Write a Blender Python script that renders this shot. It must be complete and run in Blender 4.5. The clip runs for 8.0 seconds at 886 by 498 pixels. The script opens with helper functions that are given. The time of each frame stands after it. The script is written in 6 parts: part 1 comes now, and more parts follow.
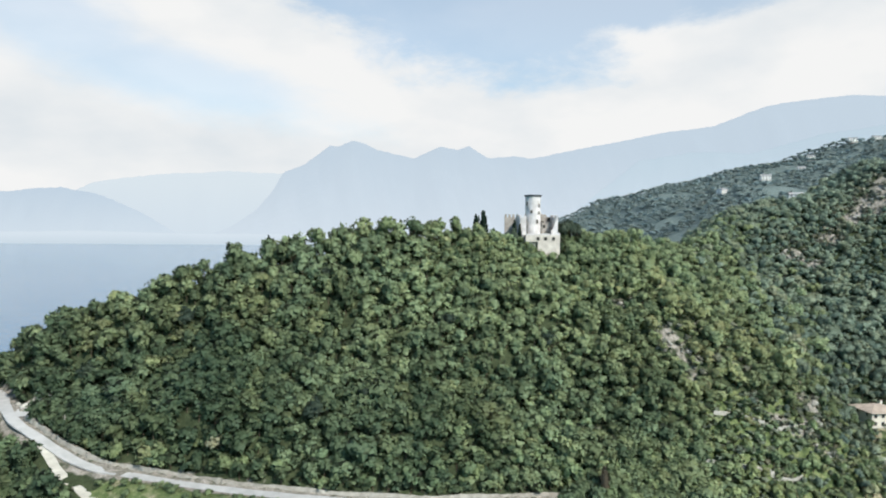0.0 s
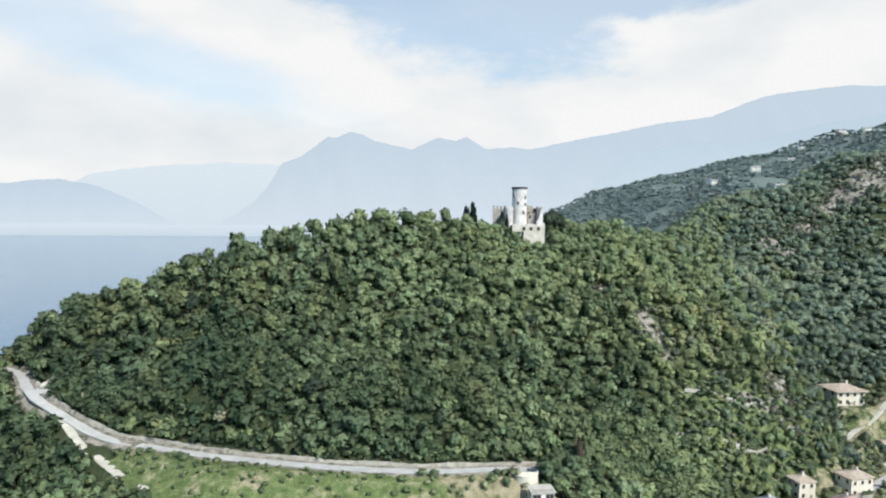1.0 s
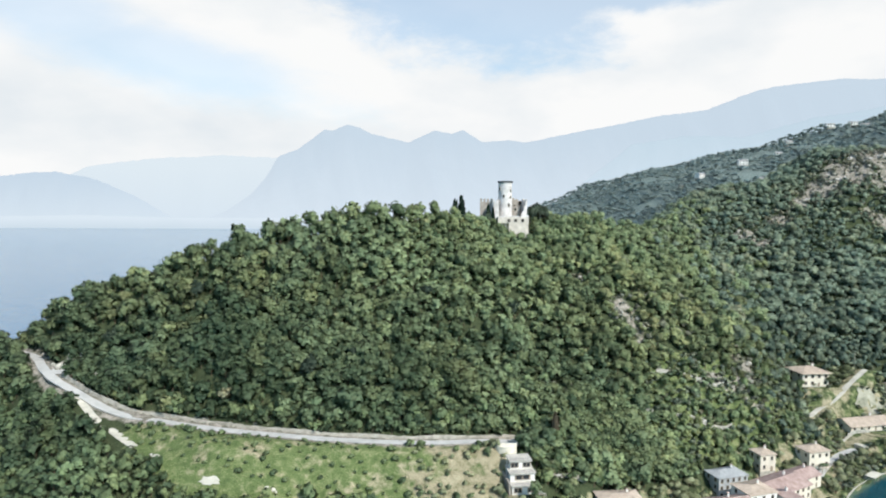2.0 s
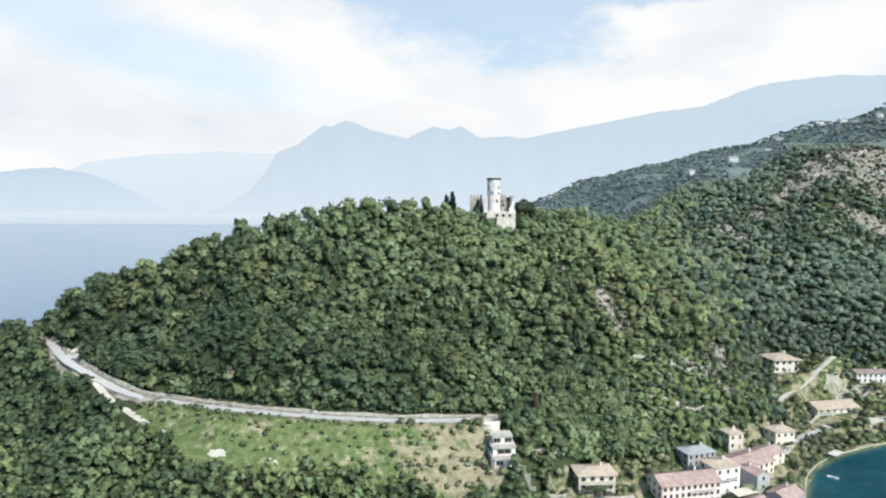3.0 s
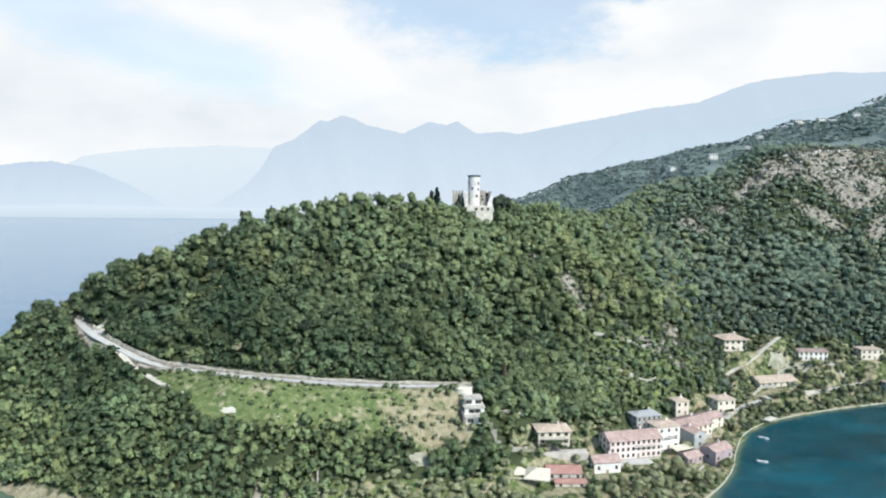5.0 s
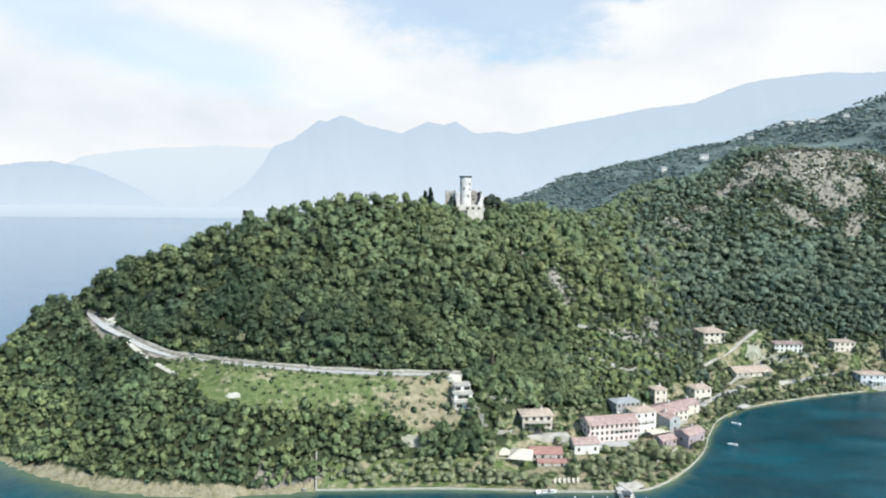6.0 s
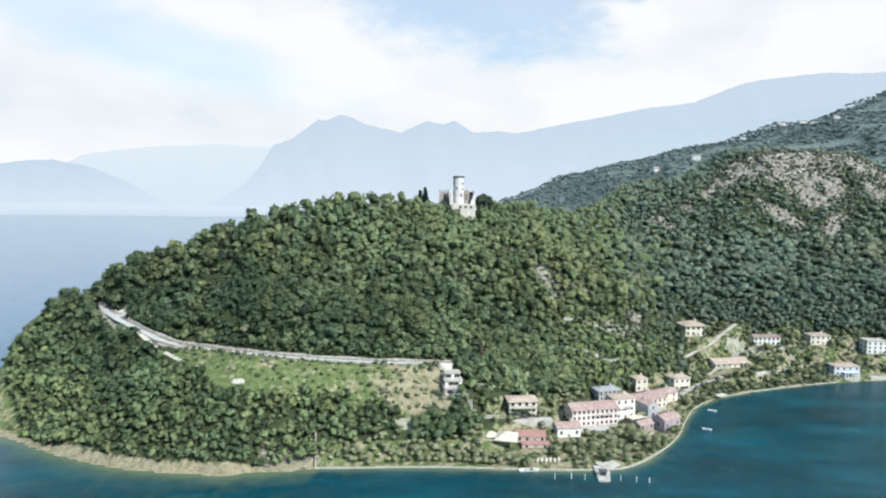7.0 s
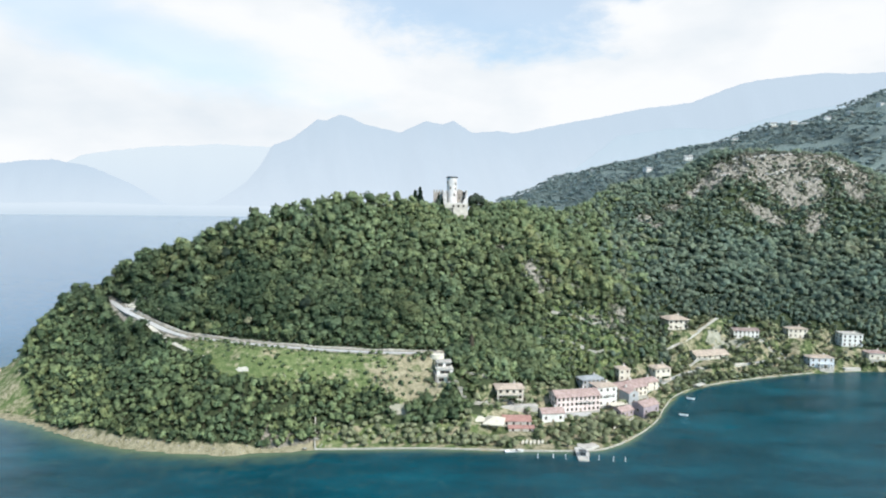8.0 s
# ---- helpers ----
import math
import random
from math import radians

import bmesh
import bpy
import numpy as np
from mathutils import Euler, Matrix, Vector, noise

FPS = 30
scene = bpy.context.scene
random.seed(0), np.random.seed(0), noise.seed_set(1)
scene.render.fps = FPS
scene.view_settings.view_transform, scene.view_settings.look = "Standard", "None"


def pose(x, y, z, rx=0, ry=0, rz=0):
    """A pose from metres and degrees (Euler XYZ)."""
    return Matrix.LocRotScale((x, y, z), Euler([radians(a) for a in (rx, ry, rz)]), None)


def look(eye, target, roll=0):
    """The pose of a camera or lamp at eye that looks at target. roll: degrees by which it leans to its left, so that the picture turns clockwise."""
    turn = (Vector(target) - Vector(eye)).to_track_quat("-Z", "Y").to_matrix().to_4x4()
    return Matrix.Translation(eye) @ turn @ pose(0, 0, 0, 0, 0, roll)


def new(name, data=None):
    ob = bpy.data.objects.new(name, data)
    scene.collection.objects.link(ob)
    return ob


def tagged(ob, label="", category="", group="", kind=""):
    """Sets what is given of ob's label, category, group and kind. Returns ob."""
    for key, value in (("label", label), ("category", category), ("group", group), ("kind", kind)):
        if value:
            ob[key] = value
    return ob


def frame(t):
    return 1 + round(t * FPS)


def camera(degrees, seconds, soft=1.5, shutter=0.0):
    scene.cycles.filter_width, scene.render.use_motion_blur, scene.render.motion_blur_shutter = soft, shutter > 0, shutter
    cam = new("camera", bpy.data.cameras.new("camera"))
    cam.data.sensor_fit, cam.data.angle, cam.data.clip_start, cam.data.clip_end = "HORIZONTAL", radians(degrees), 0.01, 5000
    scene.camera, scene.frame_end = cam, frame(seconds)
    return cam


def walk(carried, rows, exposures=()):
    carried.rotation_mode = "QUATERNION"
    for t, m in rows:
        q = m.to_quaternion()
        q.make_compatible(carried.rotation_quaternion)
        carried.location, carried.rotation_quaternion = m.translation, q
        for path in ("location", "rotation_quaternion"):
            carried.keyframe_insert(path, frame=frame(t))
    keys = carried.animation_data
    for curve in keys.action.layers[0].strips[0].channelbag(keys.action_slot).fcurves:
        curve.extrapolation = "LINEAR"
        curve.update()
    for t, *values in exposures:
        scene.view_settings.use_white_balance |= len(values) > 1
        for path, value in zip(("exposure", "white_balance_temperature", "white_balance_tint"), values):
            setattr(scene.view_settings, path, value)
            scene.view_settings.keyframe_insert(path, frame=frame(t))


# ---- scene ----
cam = camera(72.8, 8.0, soft=2.0)
PATH = [
    (0, (-0.123, -0.628, 120.584), (-0.083, 1.37, 120.498), 0.4),
    (0.5, (1.596, -8.819, 120.606), (1.638, -6.822, 120.505), 0.3),
    (1, (3.315, -17.403, 120.601), (3.36, -15.407, 120.485), 0.3),
    (1.5, (5.053, -26.361, 120.506), (5.103, -24.366, 120.377), 0.3),
    (2.8, (9.895, -49.756, 120.372), (9.954, -47.762, 120.221), 0.3),
    (3, (10.563, -53.406, 120.354), (10.622, -51.413, 120.201), 0.3),
    (3.5, (12.178, -62.74, 120.313), (12.241, -60.747, 120.154), 0.4),
    (4, (13.797, -72.247, 120.32), (13.863, -70.255, 120.156), 0.4),
    (4.5, (15.424, -81.624, 120.288), (15.492, -79.632, 120.121), 0.4),
    (5, (17.095, -91.179, 120.295), (17.165, -89.188, 120.125), 0.5),
    (6.3, (21.395, -115.939, 120.452), (21.47, -113.948, 120.28), 0.5),
    (6.5, (22.039, -119.782, 120.463), (22.114, -117.791, 120.29), 0.6),
    (7, (23.707, -129.352, 120.472), (23.782, -127.361, 120.298), 0.6),
    (7.5, (25.368, -138.935, 120.441), (25.444, -136.944, 120.267), 0.6),
    (8, (27.006, -148.829, 120.39), (27.083, -146.838, 120.215), 0.6),
]
walk(cam, [(t, look(eye, target, roll)) for t, eye, target, roll in PATH], [(0.0, -0.12, 6500, 10), (1.5, -0.07, 6500, 10), (3.0, 0.0, 6450, 10), (8.0, 0.0, 6330, 10)])

# ---- world, sun, exposure ----
SUN_DIR = Vector((0.50, -0.62, 0.74)).normalized()     # towards the sun
sun_elev = math.asin(SUN_DIR.z)
sun_az = math.atan2(SUN_DIR.x, SUN_DIR.y)

world = bpy.data.worlds.new("world")
scene.world = world
world.use_nodes = True
wn = world.node_tree.nodes
wl = world.node_tree.links
wn.clear()


def wnode(kind, **values):
    n = wn.new(kind)
    for k, v in values.items():
        n.inputs[k].default_value = v
    return n


w_out = wn.new("ShaderNodeOutputWorld")
w_bg = wnode("ShaderNodeBackground", Strength=1.0)
sky = wn.new("ShaderNodeTexSky")
sky.sky_type = "NISHITA"
sky.sun_disc = False
sky.sun_elevation = sun_elev
sky.sun_rotation = sun_az
sky.air_density, sky.dust_density = 1.0, 1.0
sky_gain = wn.new("ShaderNodeVectorMath")
sky_gain.operation = "MULTIPLY"
sky_gain.inputs[1].default_value = (0.127, 0.178, 0.186)
wl.new(sky.outputs[0], sky_gain.inputs[0])
w_dir = wn.new("ShaderNodeTexCoord")
# wind-drawn cloud cover, stretched along the horizon
w_map = wn.new("ShaderNodeMapping")
w_map.inputs["Scale"].default_value = (1.0, 1.0, 2.2)
w_map.inputs["Rotation"].default_value = (0.0, 0.35, 0.0)
wl.new(w_dir.outputs["Generated"], w_map.inputs[0])
w_noise = wnode("ShaderNodeTexNoise", Scale=6.5, Detail=10.0, Roughness=0.64, Distortion=0.2)
wl.new(w_map.outputs[0], w_noise.inputs["Vector"])


# directions ahead, laid out on a plane: across and up
w_sep = wn.new("ShaderNodeSeparateXYZ")
wl.new(w_dir.outputs["Generated"], w_sep.inputs[0])


def wmath(op, a, b):
    n = wn.new("ShaderNodeMath")
    n.operation = op
    for k, v in enumerate((a, b)):
        if isinstance(v, (int, float)):
            n.inputs[k].default_value = v
        else:
            wl.new(v, n.inputs[k])
    return n.outputs[0]


w_ahead = wmath("MAXIMUM", w_sep.outputs["Y"], 0.05)
w_plane = wn.new("ShaderNodeCombineXYZ")
wl.new(wmath("DIVIDE", w_sep.outputs["X"], w_ahead), w_plane.inputs[0])
wl.new(wmath("DIVIDE", w_sep.outputs["Z"], w_ahead), w_plane.inputs[1])


def sky_gap(across, up, wide, high, lean, tear, soft):
    """1 inside a gap of the cloud cover, 0 outside; its edge is torn by the cloud noise."""
    sub = wn.new("ShaderNodeVectorMath")
    sub.operation = "SUBTRACT"
    sub.inputs[1].default_value = (across, up, 0)
    wl.new(w_plane.outputs[0], sub.inputs[0])
    m = wn.new("ShaderNodeMapping")
    m.vector_type = "TEXTURE"
    m.inputs["Rotation"].default_value = (0.0, 0.0, radians(lean))
    m.inputs["Scale"].default_value = (wide, high, 1)
    wl.new(sub.outputs[0], m.inputs[0])
    ln = wn.new("ShaderNodeVectorMath")
    ln.operation = "LENGTH"
    wl.new(m.outputs[0], ln.inputs[0])
    torn = wn.new("ShaderNodeMath")
    torn.operation = "MULTIPLY_ADD"
    wl.new(w_noise.outputs["Fac"], torn.inputs[0])
    torn.inputs[1].default_value = tear
    wl.new(ln.outputs["Value"], torn.inputs[2])
    mr = wn.new("ShaderNodeMapRange")
    mr.interpolation_type = "SMOOTHSTEP"
    wl.new(torn.outputs[0], mr.inputs["Value"])
    mr.inputs["From Min"].default_value = 1 + tear * 0.5 - soft
    mr.inputs["From Max"].default_value = 1 + tear * 0.5 + soft
    mr.inputs["To Min"].default_value = 1.0
    mr.inputs["To Max"].default_value = 0.0
    return mr.outputs[0]


def wmax(a, b):
    n = wn.new("ShaderNodeMath")
    n.operation = "MAXIMUM"
    wl.new(a, n.inputs[0])
    wl.new(b, n.inputs[1])
    return n.outputs[0]


gap = wmax(sky_gap(0.03, 0.385, 0.29, 0.130, -14, 1.5, 0.26), sky_gap(0.32, 0.385, 0.26, 0.070, 8, 1.5, 0.26))
thin = wmax(sky_gap(-0.43, 0.238, 0.25, 0.046, -14, 1.7, 0.62), sky_gap(-0.62, 0.325, 0.18, 0.066, -24, 1.7, 0.62))
gap = wmax(gap, wmath("MULTIPLY", thin, 0.62))
# the clouds bank up ahead; overhead and behind, round the sun, the sky is clear
w_clear = wn.new("ShaderNodeMapRange")
w_clear.interpolation_type = "SMOOTHSTEP"
wl.new(w_sep.outputs["Y"], w_clear.inputs["Value"])
w_clear.inputs["From Min"].default_value = 0.62
w_clear.inputs["From Max"].default_value = 0.05
gap = wmax(gap, wmath("MULTIPLY", w_clear.outputs[0], 1.9))
w_dim = wn.new("ShaderNodeMath")
w_dim.operation = "MULTIPLY"
w_dim.inputs[1].default_value = 0.52
wl.new(gap, w_dim.inputs[0])
# cloud colour: bright, with greyer undersides
w_ramp = wn.new("ShaderNodeValToRGB")
w_ramp.color_ramp.elements[0].position, w_ramp.color_ramp.elements[0].color = 0.34, (0.80, 0.855, 0.895, 1)
w_ramp.color_ramp.elements[1].position, w_ramp.color_ramp.elements[1].color = 0.58, (0.985, 0.99, 0.985, 1)
w_noise2 = wnode("ShaderNodeTexNoise", Scale=3.4, Detail=6.0, Roughness=0.5)
wl.new(w_map.outputs[0], w_noise2.inputs["Vector"])
wl.new(w_noise2.outputs["Fac"], w_ramp.inputs[0])
w_mix = wn.new("ShaderNodeMix")
w_mix.data_type = "RGBA"
wl.new(w_dim.outputs[0], w_mix.inputs["Factor"])
wl.new(w_ramp.outputs[0], w_mix.inputs["A"])
wl.new(sky_gain.outputs[0], w_mix.inputs["B"])
wl.new(w_mix.outputs["Result"], w_bg.inputs["Color"])
wl.new(w_bg.outputs[0], w_out.inputs[0])

sun_data = bpy.data.lights.new("sun", "SUN")
sun_data.energy = 4.9
sun_data.angle = radians(0.6)
sun_data.color = (1.0, 0.955, 0.88)
sun = new("sun", sun_data)
sun.matrix_world = look(SUN_DIR * 500, (0, 0, 0))


# ---- materials ----
def mat_base(name, rough=0.8, spec=0.3):
    m = bpy.data.materials.new(name)
    m.use_nodes = True
    b = m.node_tree.nodes["Principled BSDF"]
    b.inputs["Roughness"].default_value = rough
    b.inputs["Specular IOR Level"].default_value = spec
    return m, m.node_tree.nodes, m.node_tree.links, b


def ramp(nodes, stops):
    r = nodes.new("ShaderNodeValToRGB")
    e = r.color_ramp.elements
    while len(e) < len(stops):
        e.new(0.5)
    for s, (p, c) in zip(e, stops):
        s.position, s.color = p, (*c, 1)
    return r


def grained(name, dark, light, scale=1.0, rough=0.85, spec=0.2, bump=0.3, fine=12.0, random_tint=0.0):
    """A surface with stains at one scale, grain at another and a slight relief."""
    m, n, l, b = mat_base(name, rough, spec)
    geo = n.new("ShaderNodeNewGeometry")
    big = n.new("ShaderNodeTexNoise")
    big.inputs["Scale"].default_value = scale
    big.inputs["Detail"].default_value = 5
    l.new(geo.outputs["Position"], big.inputs["Vector"])
    small = n.new("ShaderNodeTexNoise")
    small.inputs["Scale"].default_value = scale * fine
    small.inputs["Detail"].default_value = 3
    l.new(geo.outputs["Position"], small.inputs["Vector"])
    mix = n.new("ShaderNodeMath")
    mix.operation = "MULTIPLY_ADD"
    l.new(small.outputs["Fac"], mix.inputs[0])
    mix.inputs[1].default_value = 0.45
    l.new(big.outputs["Fac"], mix.inputs[2])
    r = ramp(n, [(0.45, dark), (0.95, light)])
    l.new(mix.outputs[0], r.inputs[0])
    colour = r.outputs[0]
    if random_tint:
        oi = n.new("ShaderNodeObjectInfo")
        mr = n.new("ShaderNodeMapRange")
        mr.inputs["To Min"].default_value = 1 - random_tint
        mr.inputs["To Max"].default_value = 1 + random_tint
        l.new(oi.outputs["Random"], mr.inputs["Value"])
        hsv = n.new("ShaderNodeHueSaturation")
        l.new(mr.outputs[0], hsv.inputs["Value"])
        l.new(colour, hsv.inputs["Color"])
        colour = hsv.outputs[0]
    l.new(colour, b.inputs["Base Color"])
    bp = n.new("ShaderNodeBump")
    bp.inputs["Strength"].default_value = bump
    bp.inputs["Distance"].default_value = 0.1
    l.new(small.outputs["Fac"], bp.inputs["Height"])
    l.new(bp.outputs[0], b.inputs["Normal"])
    return m


def foliage(name, dark, light, by_object=False, sheen=0.2, soft=True):
    """Leaves: a tone for each tree, a second one for each spray of leaves, and some light passing through."""
    m, n, l, b = mat_base(name, 0.62, sheen)
    tone = n.new("ShaderNodeObjectInfo").outputs["Random"]
    if not by_object:
        at = n.new("ShaderNodeAttribute")
        at.attribute_name = "tone"
        tone = at.outputs["Fac"]
    isl = n.new("ShaderNodeNewGeometry")
    mix = n.new("ShaderNodeMath")
    mix.operation = "MULTIPLY_ADD"
    l.new(isl.outputs["Random Per Island"], mix.inputs[0])
    mix.inputs[1].default_value = 0.24
    sc = n.new("ShaderNodeMath")
    sc.operation = "MULTIPLY"
    sc.inputs[1].default_value = 0.76
    l.new(tone, sc.inputs[0])
    l.new(sc.outputs[0], mix.inputs[2])
    mid = tuple(0.6 * a + 0.4 * c for a, c in zip(dark, light))
    r = ramp(n, [(0.05, dark), (0.5, mid), (0.95, light)])
    l.new(mix.outputs[0], r.inputs[0])
    colour = r.outputs[0]
    if not by_object:
        # bluish ilex, green oak and hornbeam, dry olive-brown scrub stand mixed
        wa = n.new("ShaderNodeAttribute")
        wa.attribute_name = "kind_tint"
        tint = ramp(n, [(0.0, (0.86, 0.96, 1.02)), (0.42, (0.98, 1.0, 0.98)), (0.68, (1.10, 1.03, 0.92)), (1.0, (1.30, 1.06, 1.02))])
        l.new(wa.outputs["Fac"], tint.inputs[0])
        mul = n.new("ShaderNodeMix")
        mul.data_type, mul.blend_type = "RGBA", "MULTIPLY"
        mul.inputs["Factor"].default_value = 1.0
        l.new(colour, mul.inputs["A"])
        l.new(tint.outputs[0], mul.inputs["B"])
        colour = mul.outputs["Result"]
    l.new(colour, b.inputs["Base Color"])
    tr = n.new("ShaderNodeBsdfTranslucent")
    l.new(colour, tr.inputs["Color"])
    mx = n.new("ShaderNodeMixShader")
    mx.inputs[0].default_value = 0.32
    out = n["Material Output"]
    l.new(b.outputs[0], mx.inputs[1])
    l.new(tr.outputs[0], mx.inputs[2])
    l.new(mx.outputs[0], out.inputs["Surface"])
    if soft:
        # the crown's rounded form shades its sprays
        so = n.new("ShaderNodeAttribute")
        so.attribute_name = "soft"
        vt = n.new("ShaderNodeVectorTransform")
        vt.vector_type, vt.convert_from, vt.convert_to = "NORMAL", "OBJECT", "WORLD"
        l.new(so.outputs["Vector"], vt.inputs[0])
        nz = n.new("ShaderNodeVectorMath")
        nz.operation = "NORMALIZE"
        l.new(vt.outputs[0], nz.inputs[0])
        l.new(nz.outputs[0], b.inputs["Normal"])
    return m


M_LEAF = foliage("leaves_broadleaf", (0.066, 0.100, 0.054), (0.360, 0.430, 0.236))
M_LEAF_LOW = foliage("leaves_low_scrub", (0.076, 0.116, 0.062), (0.355, 0.430, 0.215))
# far leaves made paler and bluer: distance haze painted into their colour
M_LEAF_FAR = foliage("leaves_far_haze", (0.225, 0.295, 0.300), (0.290, 0.365, 0.360))
M_LEAF_TREE = foliage("leaves_single_tree", (0.085, 0.130, 0.070), (0.290, 0.360, 0.180), by_object=True)
M_OLIVE = foliage("leaves_olive", (0.245, 0.275, 0.160), (0.485, 0.510, 0.315), by_object=True)
M_CYPRESS = foliage("leaves_cypress", (0.016, 0.032, 0.022), (0.045, 0.070, 0.042), by_object=True, soft=False)
M_DARK_OAK = foliage("leaves_dark_oak", (0.034, 0.055, 0.040), (0.110, 0.145, 0.095), by_object=True)
M_PALE_TREE = foliage("leaves_pale_flowering", (0.300, 0.300, 0.180), (0.500, 0.480, 0.320), by_object=True)
M_BARK = grained("bark", (0.06, 0.045, 0.03), (0.16, 0.12, 0.085), 1.5)
M_PLASTER_WHITE = grained("plaster_white", (0.66, 0.64, 0.60), (0.84, 0.82, 0.78), 0.25)
M_PLASTER_PINK = grained("plaster_pink", (0.68, 0.55, 0.52), (0.82, 0.70, 0.67), 0.25)
M_PLASTER_CREAM = grained("plaster_cream", (0.60, 0.53, 0.44), (0.78, 0.71, 0.60), 0.25)
M_PLASTER_GREY = grained("plaster_grey", (0.34, 0.36, 0.37), (0.52, 0.53, 0.53), 0.25)
M_PLASTER_MAUVE = grained("plaster_mauve", (0.30, 0.24, 0.26), (0.46, 0.38, 0.40), 0.25)
M_TILE = grained("roof_tile", (0.34, 0.235, 0.205), (0.55, 0.415, 0.375), 0.5, bump=0.8, fine=7)
M_TILE_RED = grained("roof_tile_red", (0.33, 0.175, 0.145), (0.48, 0.285, 0.245), 0.5, bump=0.8, fine=7)
M_TILE_PALE = grained("roof_tile_pale", (0.42, 0.33, 0.26), (0.62, 0.51, 0.415), 0.5, bump=0.8, fine=7)
M_TILE_DARK = grained("roof_tile_dark", (0.27, 0.20, 0.175), (0.44, 0.345, 0.31), 0.5, bump=0.8, fine=7)
M_SLATE = grained("roof_grey", (0.30, 0.31, 0.315), (0.47, 0.475, 0.475), 0.5)
M_STONE = grained("castle_stone", (0.46, 0.425, 0.405), (0.76, 0.725, 0.705), 0.35, bump=0.8, fine=8)
M_STONE_DARK = grained("castle_stone_dark", (0.26, 0.23, 0.20), (0.48, 0.43, 0.38), 0.35, bump=0.8, fine=8)
M_CONCRETE = grained("concrete", (0.38, 0.352, 0.315), (0.60, 0.56, 0.50), 0.3)
M_ROAD = grained("road_surface", (0.38, 0.375, 0.36), (0.54, 0.53, 0.51), 0.25)
M_PATH = grained("pale_gravel", (0.40, 0.375, 0.315), (0.62, 0.59, 0.51), 0.3)
M_YARD = grained("garden_gravel", (0.20, 0.20, 0.145), (0.42, 0.40, 0.32), 0.25)
M_WOOD = grained("weathered_wood", (0.20, 0.16, 0.12), (0.40, 0.33, 0.26), 1.2)
M_BOAT = grained("boat_white", (0.72, 0.73, 0.74), (0.84, 0.85, 0.85), 0.8, rough=0.35, spec=0.5, bump=0.05)
M_CANVAS = grained("pale_canvas", (0.62, 0.57, 0.46), (0.82, 0.77, 0.65), 0.6)
M_STONE_WARM = grained("castle_stone_warm", (0.46, 0.41, 0.355), (0.72, 0.66, 0.58), 0.35, bump=0.8, fine=8)
M_STONE_WALL = grained("dry_stone", (0.30, 0.28, 0.24), (0.56, 0.53, 0.47), 0.8, bump=1.0, fine=5)
# near-black colour for the shade inside the castle's openings
M_DARK = grained("opening_shade", (0.03, 0.028, 0.026), (0.07, 0.065, 0.06), 1.0)
M_ROCK = grained("pale_rock", (0.20, 0.185, 0.155), (0.42, 0.395, 0.345), 0.4, bump=1.0, fine=6)
M_LEDGE = grained("ledge_rock", (0.36, 0.325, 0.29), (0.62, 0.575, 0.53), 0.4, bump=1.0, fine=6)
M_WOOD_PALE = grained("bleached_wood", (0.42, 0.40, 0.37), (0.66, 0.64, 0.60), 1.2)
# eastern slope leaves shifted to blue, with the haze painted into the green
M_LEAF_EAST_HAZE = foliage("leaves_east_haze", (0.072, 0.112, 0.088), (0.325, 0.392, 0.290))
M_HEDGE = foliage("leaves_hedge", (0.115, 0.138, 0.098), (0.330, 0.362, 0.250))
M_PLASTER_BLUE = grained("plaster_pale_blue", (0.48, 0.50, 0.515), (0.65, 0.67, 0.685), 0.25)
M_GARDEN = foliage("leaves_garden", (0.135, 0.165, 0.085), (0.360, 0.395, 0.215), by_object=True)
M_SCRUB = foliage("leaves_dry_scrub", (0.170, 0.185, 0.140), (0.390, 0.378, 0.300))
M_TEAL = grained("teal_canvas", (0.03, 0.22, 0.20), (0.06, 0.36, 0.32), 1.0)
M_CANVAS_WHITE = grained("white_canvas", (0.52, 0.47, 0.375), (0.69, 0.635, 0.525), 0.5)
M_DEAD = foliage("leaves_dead", (0.12, 0.10, 0.07), (0.20, 0.165, 0.12), by_object=True, soft=False)
M_METAL = grained("painted_metal", (0.05, 0.055, 0.06), (0.12, 0.125, 0.13), 2.0, rough=0.4, spec=0.5, bump=0.05)


def glass_material():
    m, n, l, b = mat_base("window_glass", 0.12, 0.5)
    b.inputs["Base Color"].default_value = (0.025, 0.030, 0.035, 1)
    return m


M_GLASS = glass_material()


